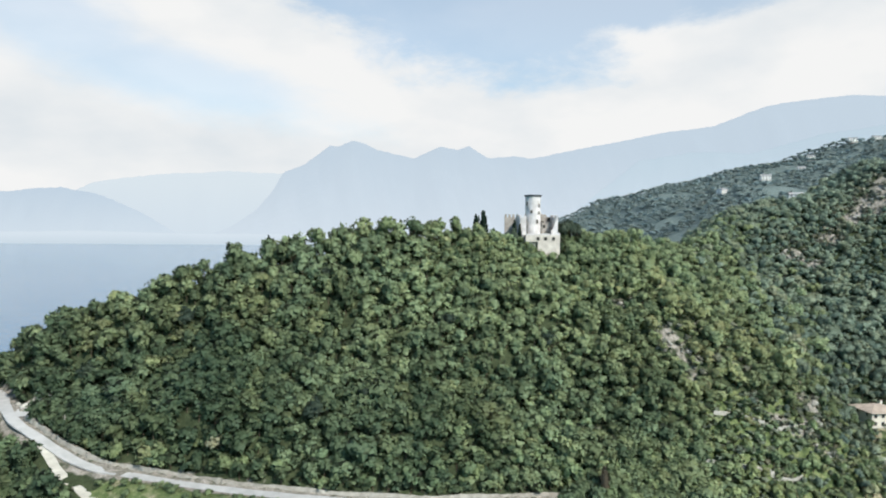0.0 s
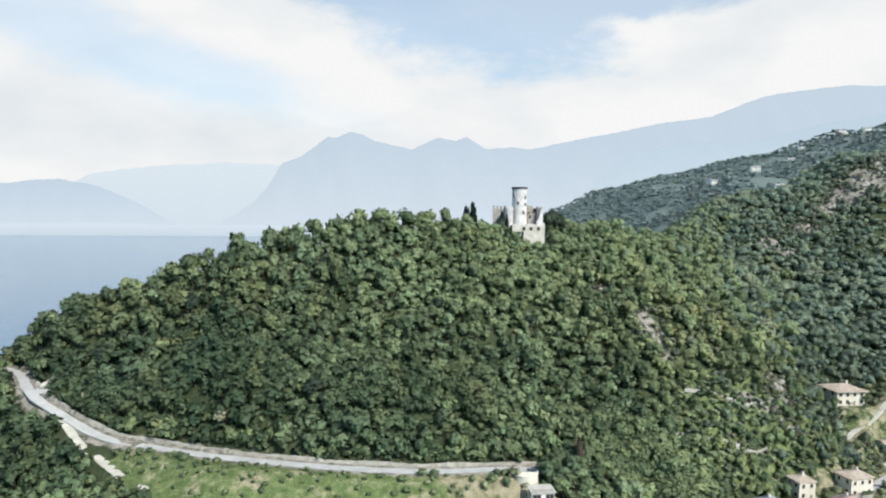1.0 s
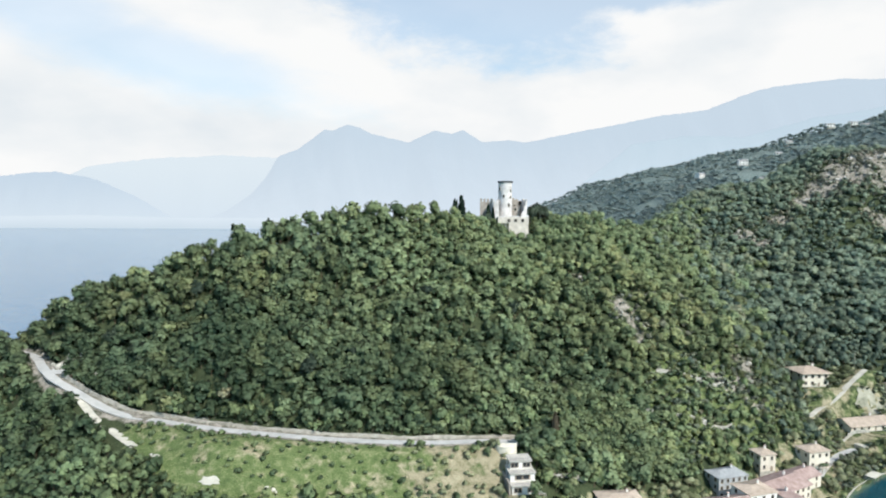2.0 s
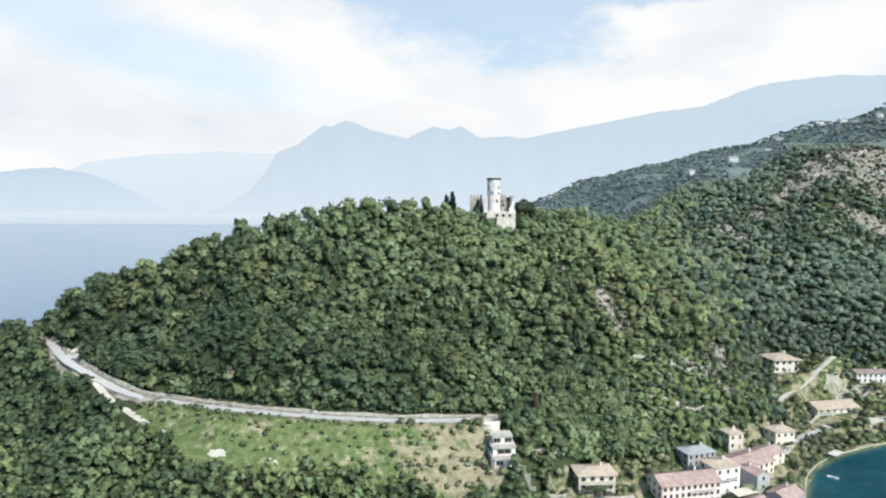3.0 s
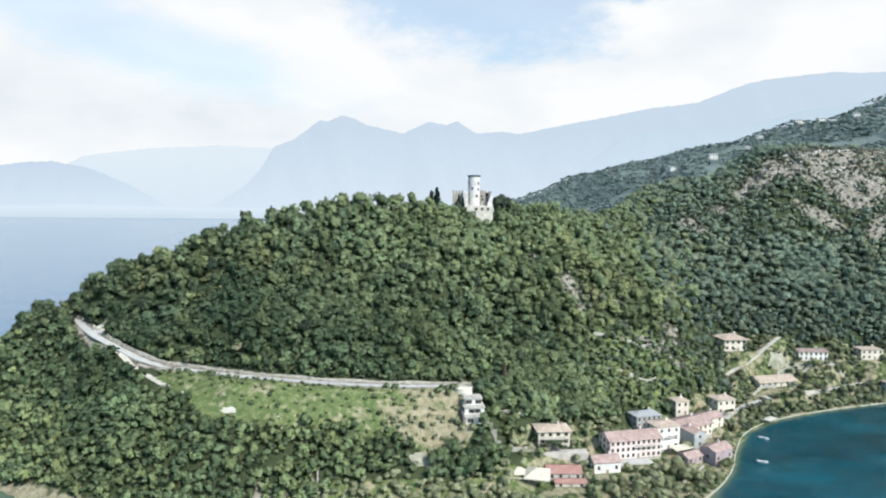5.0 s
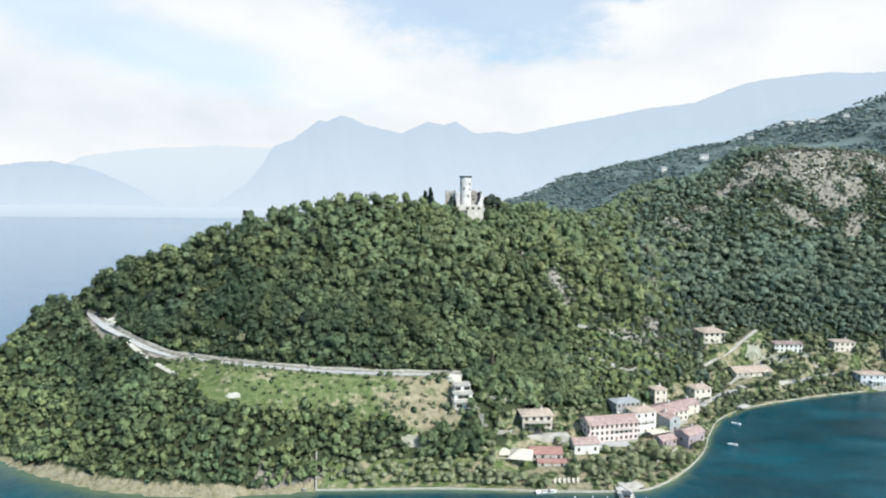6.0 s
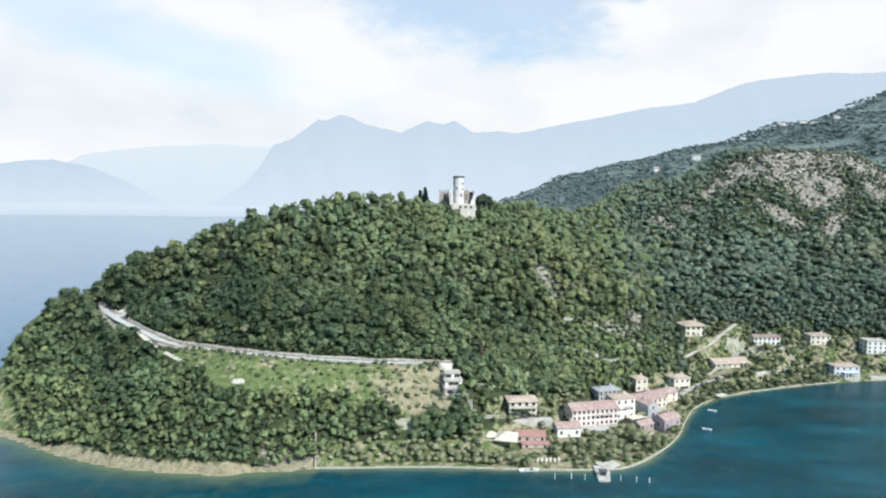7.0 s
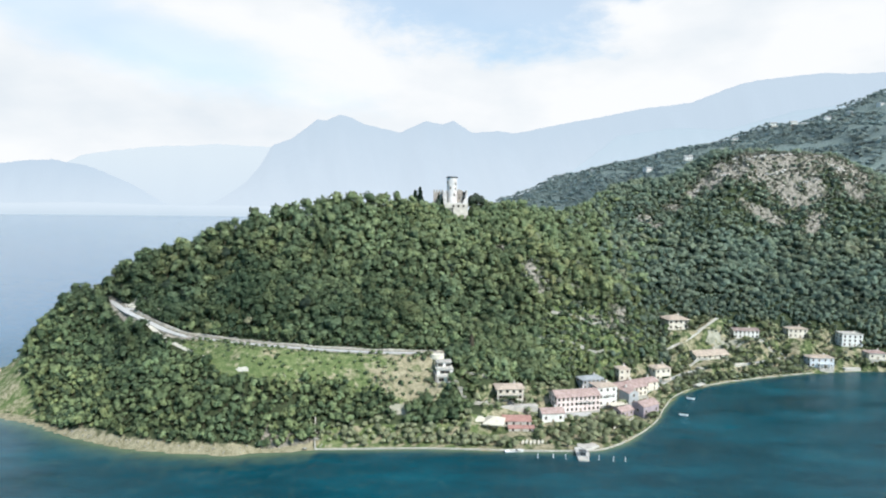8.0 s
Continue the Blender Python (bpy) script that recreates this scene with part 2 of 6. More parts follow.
def ground_material():
    """Woodland floor, meadow, bare rock and beach, laid out by three masks with torn edges; a fourth paints far haze.
    """
    m, n, l, b = mat_base("ground", 0.95, 0.1)
    geo = n.new("ShaderNodeNewGeometry")
    at = n.new("ShaderNodeAttribute")
    at.attribute_name = "cover"
    sep = n.new("ShaderNodeSeparateColor")
    l.new(at.outputs["Color"], sep.inputs[0])

    def noise_at(scale, detail=5):
        t = n.new("ShaderNodeTexNoise")
        t.inputs["Scale"].default_value = scale
        t.inputs["Detail"].default_value = detail
        l.new(geo.outputs["Position"], t.inputs["Vector"])
        return t.outputs["Fac"]

    n_big, n_mid, n_small = noise_at(0.06), noise_at(0.35), noise_at(2.2)
    both = n.new("ShaderNodeMath")
    both.operation = "ADD"
    l.new(n_mid, both.inputs[0])
    l.new(n_small, both.inputs[1])
    half = n.new("ShaderNodeMath")
    half.operation = "MULTIPLY"
    half.inputs[1].default_value = 0.5
    l.new(both.outputs[0], half.inputs[0])
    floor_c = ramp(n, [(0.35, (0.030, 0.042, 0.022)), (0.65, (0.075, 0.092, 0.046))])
    grass_c = ramp(n, [(0.36, (0.070, 0.105, 0.040)), (0.50, (0.130, 0.172, 0.066)), (0.66, (0.27, 0.275, 0.145))])
    rock_c = ramp(n, [(0.38, (0.150, 0.142, 0.110)), (0.50, (0.270, 0.245, 0.205)), (0.66, (0.46, 0.41, 0.365))])
    sand_c = ramp(n, [(0.38, (0.19, 0.172, 0.100)), (0.64, (0.42, 0.37, 0.255))])
    for r in (floor_c, grass_c, rock_c, sand_c):
        l.new(half.outputs[0], r.inputs[0])

    def layer(under, over, mask):
        torn = n.new("ShaderNodeMath")
        torn.operation = "MULTIPLY_ADD"
        l.new(n_mid, torn.inputs[0])
        torn.inputs[1].default_value = 0.9
        l.new(mask, torn.inputs[2])
        mr = n.new("ShaderNodeMapRange")
        mr.inputs["From Min"].default_value = 0.80
        mr.inputs["From Max"].default_value = 1.05
        l.new(torn.outputs[0], mr.inputs["Value"])
        mx = n.new("ShaderNodeMix")
        mx.data_type = "RGBA"
        l.new(mr.outputs[0], mx.inputs["Factor"])
        l.new(under, mx.inputs["A"])
        l.new(over, mx.inputs["B"])
        return mx.outputs["Result"]

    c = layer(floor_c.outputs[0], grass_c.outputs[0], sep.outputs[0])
    # distance haze painted into the far ground as a paler blue-green
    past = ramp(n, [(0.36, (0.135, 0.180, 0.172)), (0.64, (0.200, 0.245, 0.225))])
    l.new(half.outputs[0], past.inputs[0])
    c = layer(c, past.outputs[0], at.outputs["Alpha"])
    c = layer(c, rock_c.outputs[0], sep.outputs[1])
    c = layer(c, sand_c.outputs[0], sep.outputs[2])
    l.new(c, b.inputs["Base Color"])
    bp = n.new("ShaderNodeBump")
    bp.inputs["Strength"].default_value = 0.8
    bp.inputs["Distance"].default_value = 0.6
    l.new(both.outputs[0], bp.inputs["Height"])
    l.new(bp.outputs[0], b.inputs["Normal"])
    return m


def water_material():
    m, n, l, b = mat_base("lake_water", 0.13, 0.25)
    geo = n.new("ShaderNodeNewGeometry")
    at = n.new("ShaderNodeAttribute")
    at.attribute_name = "shallow"
    t = n.new("ShaderNodeTexNoise")
    t.inputs["Scale"].default_value = 0.022
    t.inputs["Detail"].default_value = 9
    t.inputs["Roughness"].default_value = 0.62
    drift = n.new("ShaderNodeMapping")      # wind lanes slanting across the bay
    drift.inputs["Rotation"].default_value = (0, 0, 0.5)
    drift.inputs["Scale"].default_value = (0.7, 1.8, 1.0)
    l.new(geo.outputs["Position"], drift.inputs[0])
    l.new(drift.outputs[0], t.inputs["Vector"])
    deep = ramp(n, [(0.32, (0.0, 0.030, 0.044)), (0.50, (0.0, 0.048, 0.070)), (0.70, (0.001, 0.078, 0.110))])
    l.new(t.outputs["Fac"], deep.inputs[0])
    torn = n.new("ShaderNodeTexNoise")
    torn.inputs["Scale"].default_value = 0.15
    torn.inputs["Detail"].default_value = 4
    l.new(geo.outputs["Position"], torn.inputs["Vector"])
    ad = n.new("ShaderNodeMath")
    ad.operation = "MULTIPLY_ADD"
    l.new(torn.outputs["Fac"], ad.inputs[0])
    ad.inputs[1].default_value = 0.5
    l.new(at.outputs["Fac"], ad.inputs[2])
    sh = ramp(n, [(0.28, (0, 0, 0)), (0.60, (0.42, 0.42, 0.42)), (0.95, (1, 1, 1))])
    l.new(ad.outputs[0], sh.inputs[0])
    mx = n.new("ShaderNodeMix")
    mx.data_type = "RGBA"
    l.new(sh.outputs[0], mx.inputs["Factor"])
    l.new(deep.outputs[0], mx.inputs["A"])
    mx.inputs["B"].default_value = (0.10, 0.145, 0.09, 1)
    lake_haze = n.new("ShaderNodeMix")      # distance haze painted as blue on the open water, greener in the bay
    lake_haze.data_type = "RGBA"
    l.new(mx.outputs["Result"], lake_haze.inputs["A"])
    lake_haze.inputs["B"].default_value = (0.060, 0.160, 0.265, 1)
    l.new(lake_haze.outputs["Result"], b.inputs["Base Color"])
    b.inputs["IOR"].default_value = 1.33
    w1 = n.new("ShaderNodeTexNoise")
    w1.inputs["Scale"].default_value = 0.5
    w1.inputs["Detail"].default_value = 6
    mp = n.new("ShaderNodeMapping")
    mp.inputs["Scale"].default_value = (1.0, 2.2, 1.0)
    l.new(geo.outputs["Position"], mp.inputs[0])
    l.new(mp.outputs[0], w1.inputs["Vector"])
    w2 = n.new("ShaderNodeTexNoise")
    w2.inputs["Scale"].default_value = 0.03
    w2.inputs["Detail"].default_value = 5
    l.new(mp.outputs[0], w2.inputs["Vector"])
    gust = n.new("ShaderNodeMapRange")
    gust.inputs["From Min"].default_value = 0.40
    gust.inputs["From Max"].default_value = 0.68
    gust.inputs["To Min"].default_value = 0.30
    gust.inputs["To Max"].default_value = 0.95
    l.new(w2.outputs["Fac"], gust.inputs["Value"])
    # the open lake behind the island lies calm
    where = n.new("ShaderNodeSeparateXYZ")
    l.new(geo.outputs["Position"], where.inputs[0])
    calm = n.new("ShaderNodeMapRange")
    calm.inputs["From Min"].default_value = 300
    calm.inputs["From Max"].default_value = 800
    calm.inputs["To Min"].default_value = 1.0
    calm.inputs["To Max"].default_value = 0.40
    off = n.new("ShaderNodeMath")
    off.operation = "MULTIPLY_ADD"
    l.new(where.outputs["X"], off.inputs[0])
    off.inputs[1].default_value = -1.5
    l.new(where.outputs["Y"], off.inputs[2])
    l.new(off.outputs[0], calm.inputs["Value"])
    sheen = n.new("ShaderNodeMath")
    sheen.operation = "MULTIPLY"
    sheen.inputs[1].default_value = 0.17
    l.new(calm.outputs[0], sheen.inputs[0])
    l.new(sheen.outputs[0], b.inputs["Roughness"])
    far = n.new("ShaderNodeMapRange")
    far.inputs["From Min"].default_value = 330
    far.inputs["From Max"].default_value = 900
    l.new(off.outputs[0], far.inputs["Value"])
    l.new(far.outputs[0], lake_haze.inputs["Factor"])
    gloss = n.new("ShaderNodeMapRange")      # the open lake is glassier than the rippled bay
    gloss.inputs["From Min"].default_value = 600
    gloss.inputs["From Max"].default_value = 2600
    gloss.inputs["To Min"].default_value = 0.28
    gloss.inputs["To Max"].default_value = 0.62
    l.new(off.outputs[0], gloss.inputs["Value"])
    l.new(gloss.outputs[0], b.inputs["Specular IOR Level"])
    chop = n.new("ShaderNodeMath")
    chop.operation = "MULTIPLY"
    l.new(gust.outputs[0], chop.inputs[0])
    l.new(calm.outputs[0], chop.inputs[1])
    bp = n.new("ShaderNodeBump")
    l.new(chop.outputs[0], bp.inputs["Strength"])
    bp.inputs["Distance"].default_value = 0.55
    l.new(w1.outputs["Fac"], bp.inputs["Height"])
    l.new(bp.outputs[0], b.inputs["Normal"])
    return m


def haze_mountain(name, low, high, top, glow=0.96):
    """A far range, pale, with weak relief: kilometres of summer haze painted in as glowing colour. Backdrop only."""
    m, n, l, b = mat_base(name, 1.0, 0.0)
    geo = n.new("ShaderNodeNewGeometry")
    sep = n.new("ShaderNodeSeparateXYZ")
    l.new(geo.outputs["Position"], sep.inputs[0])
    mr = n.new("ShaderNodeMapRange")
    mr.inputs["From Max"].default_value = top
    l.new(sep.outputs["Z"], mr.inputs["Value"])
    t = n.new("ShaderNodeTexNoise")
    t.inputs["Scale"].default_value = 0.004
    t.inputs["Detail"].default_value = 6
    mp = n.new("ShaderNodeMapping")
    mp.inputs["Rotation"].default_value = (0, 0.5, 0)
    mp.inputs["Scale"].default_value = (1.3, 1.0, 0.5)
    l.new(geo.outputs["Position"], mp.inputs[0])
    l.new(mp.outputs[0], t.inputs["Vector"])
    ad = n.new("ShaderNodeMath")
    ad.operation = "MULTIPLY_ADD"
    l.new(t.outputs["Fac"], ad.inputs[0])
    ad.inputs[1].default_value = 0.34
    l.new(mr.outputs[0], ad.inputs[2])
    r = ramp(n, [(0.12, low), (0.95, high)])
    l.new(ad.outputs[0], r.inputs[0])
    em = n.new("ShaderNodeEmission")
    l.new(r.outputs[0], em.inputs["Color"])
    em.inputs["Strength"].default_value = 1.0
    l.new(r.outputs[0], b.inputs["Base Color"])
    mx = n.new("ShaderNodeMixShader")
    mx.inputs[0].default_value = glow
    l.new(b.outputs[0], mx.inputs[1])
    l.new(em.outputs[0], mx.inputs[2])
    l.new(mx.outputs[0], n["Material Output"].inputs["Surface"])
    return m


M_GROUND = ground_material()
M_WATER = water_material()


# ---- building helpers ----
def mesh_object(name, bm, material, parent=None, smooth=False):
    me = bpy.data.meshes.new(name)
    bm.to_mesh(me)
    bm.free()
    me.materials.append(material)
    if smooth:
        me.shade_smooth()
    ob = new(name, me)
    if parent:
        ob.parent = parent
    return ob


def part(name, bm, material, parent, label=""):
    ob = mesh_object(name, bm, material, parent)
    return tagged(ob, label) if label else ob


def share(name, me, parent, m):
    """A further part on a mesh that exists already."""
    ob = new(name, me)
    ob.parent = parent
    ob.matrix_basis = m
    return ob


def thing(name, m, label, category, group=""):
    ob = new(name)
    ob.empty_display_size = 1
    ob.matrix_basis = m
    return tagged(ob, label, category, group)


def add_box(bm, x0, x1, y0, y1, z0, z1, taper=0.0):
    v = [bm.verts.new(p) for p in (
        (x0, y0, z0), (x1, y0, z0), (x1, y1, z0), (x0, y1, z0),
        (x0 + taper, y0 + taper, z1), (x1 - taper, y0 + taper, z1), (x1 - taper, y1 - taper, z1), (x0 + taper, y1 - taper, z1))]
    for f in ((3, 2, 1, 0), (4, 5, 6, 7), (0, 1, 5, 4), (1, 2, 6, 5), (2, 3, 7, 6), (3, 0, 4, 7)):
        bm.faces.new([v[i] for i in f])
    return v


def box_bm(*a, **k):
    bm = bmesh.new()
    add_box(bm, *a, **k)
    return bm


def numpy_mesh(name, verts, quads=None, tris=None, attrs=(), material=None):
    me = bpy.data.meshes.new(name)
    quads = np.zeros((0, 4), np.int32) if quads is None else quads
    tris = np.zeros((0, 3), np.int32) if tris is None else tris
    me.vertices.add(len(verts))
    me.vertices.foreach_set("co", np.asarray(verts, np.float32).ravel())
    loops = np.concatenate([quads.ravel(), tris.ravel()]).astype(np.int32)
    me.loops.add(len(loops))
    me.loops.foreach_set("vertex_index", loops)
    starts = np.concatenate([np.arange(len(quads)) * 4, len(quads) * 4 + np.arange(len(tris)) * 3]).astype(np.int32)
    me.polygons.add(len(starts))
    me.polygons.foreach_set("loop_start", starts)
    me.update(calc_edges=True)
    for key, kind, field, data in attrs:
        a = me.attributes.new(key, kind, "POINT")
        a.data.foreach_set(field, np.asarray(data, np.float32).ravel())
    if material:
        me.materials.append(material)
    me.validate()
    return new(name, me)


# ---- the lie of the land ----
# island shore, anticlockwise from the western beach; z = 0 is the lake
SHORE = [(-194, 170), (-172, 161), (-154, 149.5), (-129, 138.5), (-109, 130.5), (-89, 126.5), (-62, 123), (-42, 125.3), (-22, 128.3),
         (0, 128.5), (27, 128.8), (54, 127.2), (70, 125.7), (91, 124.8), (113, 125.8), (126.5, 132.8), (143.6, 148.2), (157, 164),
         (169.5, 184), (186, 205.5), (212, 223), (250, 237.3), (297, 250), (330, 255.4), (356, 255.4), (430, 250), (640, 300), (2300, 500),
         (2300, 1900), (200, 1900), (60, 1250), (70, 800), (90, 560), (60, 440), (-60, 385), (-140, 352), (-200, 330), (-246, 296), (-262, 258), (-250, 215), (-225, 185)]
# elevations of a coarse net, 60 m a step from (-300, 100)
NET = (
    (-18, -37, -39, -12, -20, -24, -20, 0, 16, 28, 27, 5, -29),
    (-8, -18, -22, 29, 38, 13, 15, -23, -22, -2, 12, -5, -30),
    (-14, 3, 44, 52, 58, 74, 41, 27, -13, -23, -17, -20, -18),
    (-20, -6, 75, 112, 127, 135, 101, 123, 48, 17, 13, 8, 26),
    (-2, -1, 18, 19, 52, 102, 120, 106, 87, 77, 85, 112, 103),
    (17, -4, -30, -54, -31, 27, 90, 120, 141, 153, 159, 202, 147),
    (33, -22, -74, -105, -94, -40, 35, 92, 110, 99, 145, 186, 162),
)
# local rises and hollows: x, y, height, radius
KNOLLS = [(-140, 264, 15, 24), (-100, 271, 22.5, 26), (-60, 275, 22.5, 26), (-20, 280, 14, 26), (14, 296, 9, 24), (-176, 250, 13, 18), (-194, 228, 15, 20), (-205, 240, 13, 15), (208, 278, -9, 18), (307, 282, -6, 14), (156, 220, -5, 12), (25, 262, 4, 22), (82, 312, 5, 22), (-62, 152, 9, 20), (-73, 218, 9, 22), (32, 219, -8, 20), (156, 256, 6, 22), (-45, 131, -5, 14), (120, 330, 1, 25), (160, 345, 6, 28), (140, 215, -6, 16)]
# levelled building plots: x, y, z, radius
PADS = [(215, 279, 25.3, 9), (267.6, 278, 18.4, 10), (308, 281, 18.2, 8), (345, 274, 13.4, 9), (229.8, 254, 9.2, 10), (312, 258, 2.7, 8), (76.5, 174, 10.2, 3), (57, 164.5, 9.8, 5), (65, 164.3, 9.2, 4), (41, 168, 20.4, 5)]
# lanes: x, y, z of the centre line
ROAD = [(-205, 262, 50), (-185, 250, 51), (-170, 238, 51.5), (-157, 222, 51), (-146, 211, 49.5), (-133, 204, 46), (-114, 195.5, 40.8), (-95, 192, 38.2), (-68, 187, 36.4),
        (-33, 183, 34.6), (-5, 183, 33), (12, 186, 31.6), (30, 191, 30), (46, 195, 28)]
LANE_EAST = [(200, 256, 15.5), (209, 261.5, 18), (220.4, 266.7, 21.3), (232, 274, 26), (248, 283, 32.5)]
TRACK = [(-131, 202, 45), (-119, 191, 40), (-109, 185, 37), (-96, 174, 35.5), (-80, 165, 34), (-66, 159, 33), (-48, 155, 29.5)]
SHORE_LANE = [(170, 207, 3.0), (196, 232, 3.4), (214, 243, 4.0), (240, 249, 5.0), (262, 256, 6.0), (300, 270, 6.5), (345, 272, 7)]


def net_height(x, y):
    x, y = np.asarray(x, float), np.asarray(y, float)
    net = np.array(NET, float)
    u, v = np.clip((x + 300) / 60, -0.99, 12.99), np.clip((y - 100) / 60, -0.99, 6.99)
    i, j = np.floor(u).astype(int), np.floor(v).astype(int)

    def weights(f):
        return ((1 - f) ** 3 / 6, (3 * f ** 3 - 6 * f ** 2 + 4) / 6, (-3 * f ** 3 + 3 * f ** 2 + 3 * f + 1) / 6, f ** 3 / 6)

    wx, wy = weights(u - i), weights(v - j)
    z = np.zeros_like(x)
    for b in range(4):
        for a in range(4):
            z += wx[a] * wy[b] * net[np.clip(j + b - 1, 0, 6), np.clip(i + a - 1, 0, 12)]
    for kx, ky, kh, kr in KNOLLS:
        z += kh * np.exp(-((x - kx) ** 2 + (y - ky) ** 2) / kr ** 2)
    return z


def segments(points, x, y, closed=False):
    """Distance to a line of points, and the line's height (third number) where it is nearest."""
    pts = [tuple(p) + (0,) * (3 - len(p)) for p in points]
    pairs = list(zip(pts, pts[1:] + pts[:1])) if closed else list(zip(pts, pts[1:]))
    best, height = np.full(np.shape(x), 1e9), np.zeros(np.shape(x))
    for (ax, ay, az), (bx, by, bz) in pairs:
        dx, dy = bx - ax, by - ay
        t = np.clip(((x - ax) * dx + (y - ay) * dy) / (dx * dx + dy * dy), 0, 1)
        d = np.hypot(x - ax - t * dx, y - ay - t * dy)
        near = d < best
        best = np.where(near, d, best)
        height = np.where(near, az + t * (bz - az), height)
    return best, height


def inside(points, x, y):
    hit = np.zeros(np.shape(x), bool)
    for (ax, ay), (bx, by) in zip(points, points[1:] + points[:1]):
        cross = (ay > y) != (by > y)
        hit ^= cross & (x < (bx - ax) * (y - ay) / (by - ay + 1e-12) + ax)
    return hit


def smooth01(t):
    t = np.clip(t, 0, 1)
    return t * t * (3 - 2 * t)


def waves(x, y, size, seed):
    """Smooth random relief from crossed sines, about -1 to 1."""
    rng = np.random.RandomState(seed)
    z = np.zeros(np.shape(x))
    for k in range(7):
        a, p = rng.uniform(0, 6.283, 2)
        f = rng.uniform(0.6, 1.6) / size
        z += np.sin((x * math.cos(a) + y * math.sin(a)) * f * 6.283 + p)
    return z / 3.2


def shore_distance(x, y):
    """Metres inland (positive) or out on the lake (negative)."""
    d, _ = segments(SHORE, x, y, closed=True)
    return np.where(inside(SHORE, x, y), d, -d)


FAR_CREST = ((100, 104), (175, 114), (220, 122), (265, 137), (321, 166), (378, 181), (469, 197), (594, 226), (648, 234), (707, 268), (766, 267), (811, 282), (880, 299), (947, 337), (1100, 380), (2400, 480))


def far_height(x, y):
    crest = np.interp(x, [p[0] for p in FAR_CREST], [p[1] for p in FAR_CREST])
    z = crest - 0.085 * np.abs(1080 - y) - 0.25 * np.maximum(y - 1130, 0)
    return z + 4 * waves(x, y, 160, 5) + 6 * waves(x, y, 420, 8)


def land_height(x, y):
    x, y = np.asarray(x, float), np.asarray(y, float)
    d = shore_distance(x, y)
    near = net_height(x, y)
    east = smooth01((x - 400) / 160)
    near = near * (1 - east) + np.minimum(near, 20 + 0.55 * np.maximum(d, 0)) * east
    # steep broken face under the brow of the eastern hill
    near = near + 9 * smooth01((x - 275) / 35) * smooth01((y - 384) / 22)
    near = near - 5 * np.logaddexp(0, (near - 162) / 5) * smooth01((x - 220) / 60)
    far = far_height(x, y)
    b = smooth01((y - 430) / 120)
    z = near * (1 - b) + far * b
    z = z + (1.2 * waves(x, y, 38, 3) + 0.5 * waves(x, y, 13, 4)) * smooth01(d / 25)
    for line, flat, blend in ((ROAD, 3.0, 11.0), (LANE_EAST, 2.2, 8.0), (TRACK, 2.2, 7.0), (SHORE_LANE, 2.5, 8.0)):
        ld, lz = segments(line, x, y)
        k = 1 - smooth01((ld - flat) / blend)
        z = z * (1 - k) + lz * k
    for px, py, pz, pr in PADS:
        k = 1 - smooth01((np.hypot(x - px, y - py) - pr) / 7)
        z = z * (1 - k) + pz * k
    bank = 0.45 + 0.85 * np.maximum(d, 0) + 1.2 * np.maximum(d - 100, 0) * smooth01((x - 200) / 60)
    z = np.where(d > 0, np.clip(z, 0.45 + np.minimum(d * 0.04, 1.0), bank), -0.35 + 0.22 * np.maximum(d, -60))
    return z


# ---- land cover ----
ORCHARD = [(-108, 186), (-94, 188), (-68, 183), (-33, 179.5), (-5, 179), (30, 187), (42, 178), (40, 160), (28, 150), (6, 158), (-22, 160), (-44, 153), (-68, 153), (-96, 170)]
VILLAGE = [(62, 124), (58, 172), (92, 186), (120, 198), (150, 215), (172, 232), (195, 240), (200, 262), (216, 282), (240, 290), (300, 290), (345, 284), (365, 256), (300, 246), (200, 215), (160, 160), (126, 128), (90, 122)]
GROVE = [(-24, 126), (-18, 140), (8, 145), (30, 144), (46, 150), (54, 154), (62, 150), (62, 124)]
BEACH = [(-265, 150), (-265, 300), (-232, 262), (-222, 232), (-206, 205), (-190, 188), (-176, 172), (-160, 152)]
# thinly wooded old terraces above the village
TERRACES = [(96, 206), (112, 200), (150, 219), (174, 236), (196, 246), (198, 262), (168, 252), (140, 246), (108, 236)]
# bare patches: x, y, half-length, half-width, turn in degrees
SCARS = [(-150, 224, 5, 4, 40), (345, 391, 44, 11, 4), (392, 396, 42, 14, 2), (300, 389, 26, 9, 12), (330, 398, 16, 10, 30), (362, 376, 26, 8, 0), (418, 378, 16, 9, 0), (271, 380, 12, 5, 20), (425, 398, 20, 12, 0), (326, 366, 18, 3.5, -10), (372, 362, 14, 4, 15),
         (103, 251, 6, 4.5, 0), (108, 244, 3.5, 5, 10), (133, 250, 5, 3, 20), (160, 246, 6, 5, -30), (163, 252, 5, 6, 10), (214, 356, 5, 4, 0), (221, 357, 4, 6, 0), (150, 240, 14, 2.2, -5), (60, 214, 9, 2.0, 10), (247, 368, 8, 4, 10), (228, 352, 6, 3, 10), (125, 262, 8, 2.5, -20), (84, 262, 6, 2.0, 15)]


def scar_mask(x, y):
    m = np.zeros(np.shape(x))
    for sx, sy, a, b, turn in SCARS:
        c, s = math.cos(radians(turn)), math.sin(radians(turn))
        u, v = (x - sx) * c + (y - sy) * s, -(x - sx) * s + (y - sy) * c
        m = np.maximum(m, np.clip(1.5 - np.hypot(u / a, v / b), 0, 0.84))
    return np.clip(m * (0.78 + 0.34 * waves(x, y, 13, 91)), 0, 0.9)


def far_fields(x, y):
    return smooth01((waves(x * 0.7, y * 1.1, 90, 21) - 0.42) / 0.15) * (y > 520)


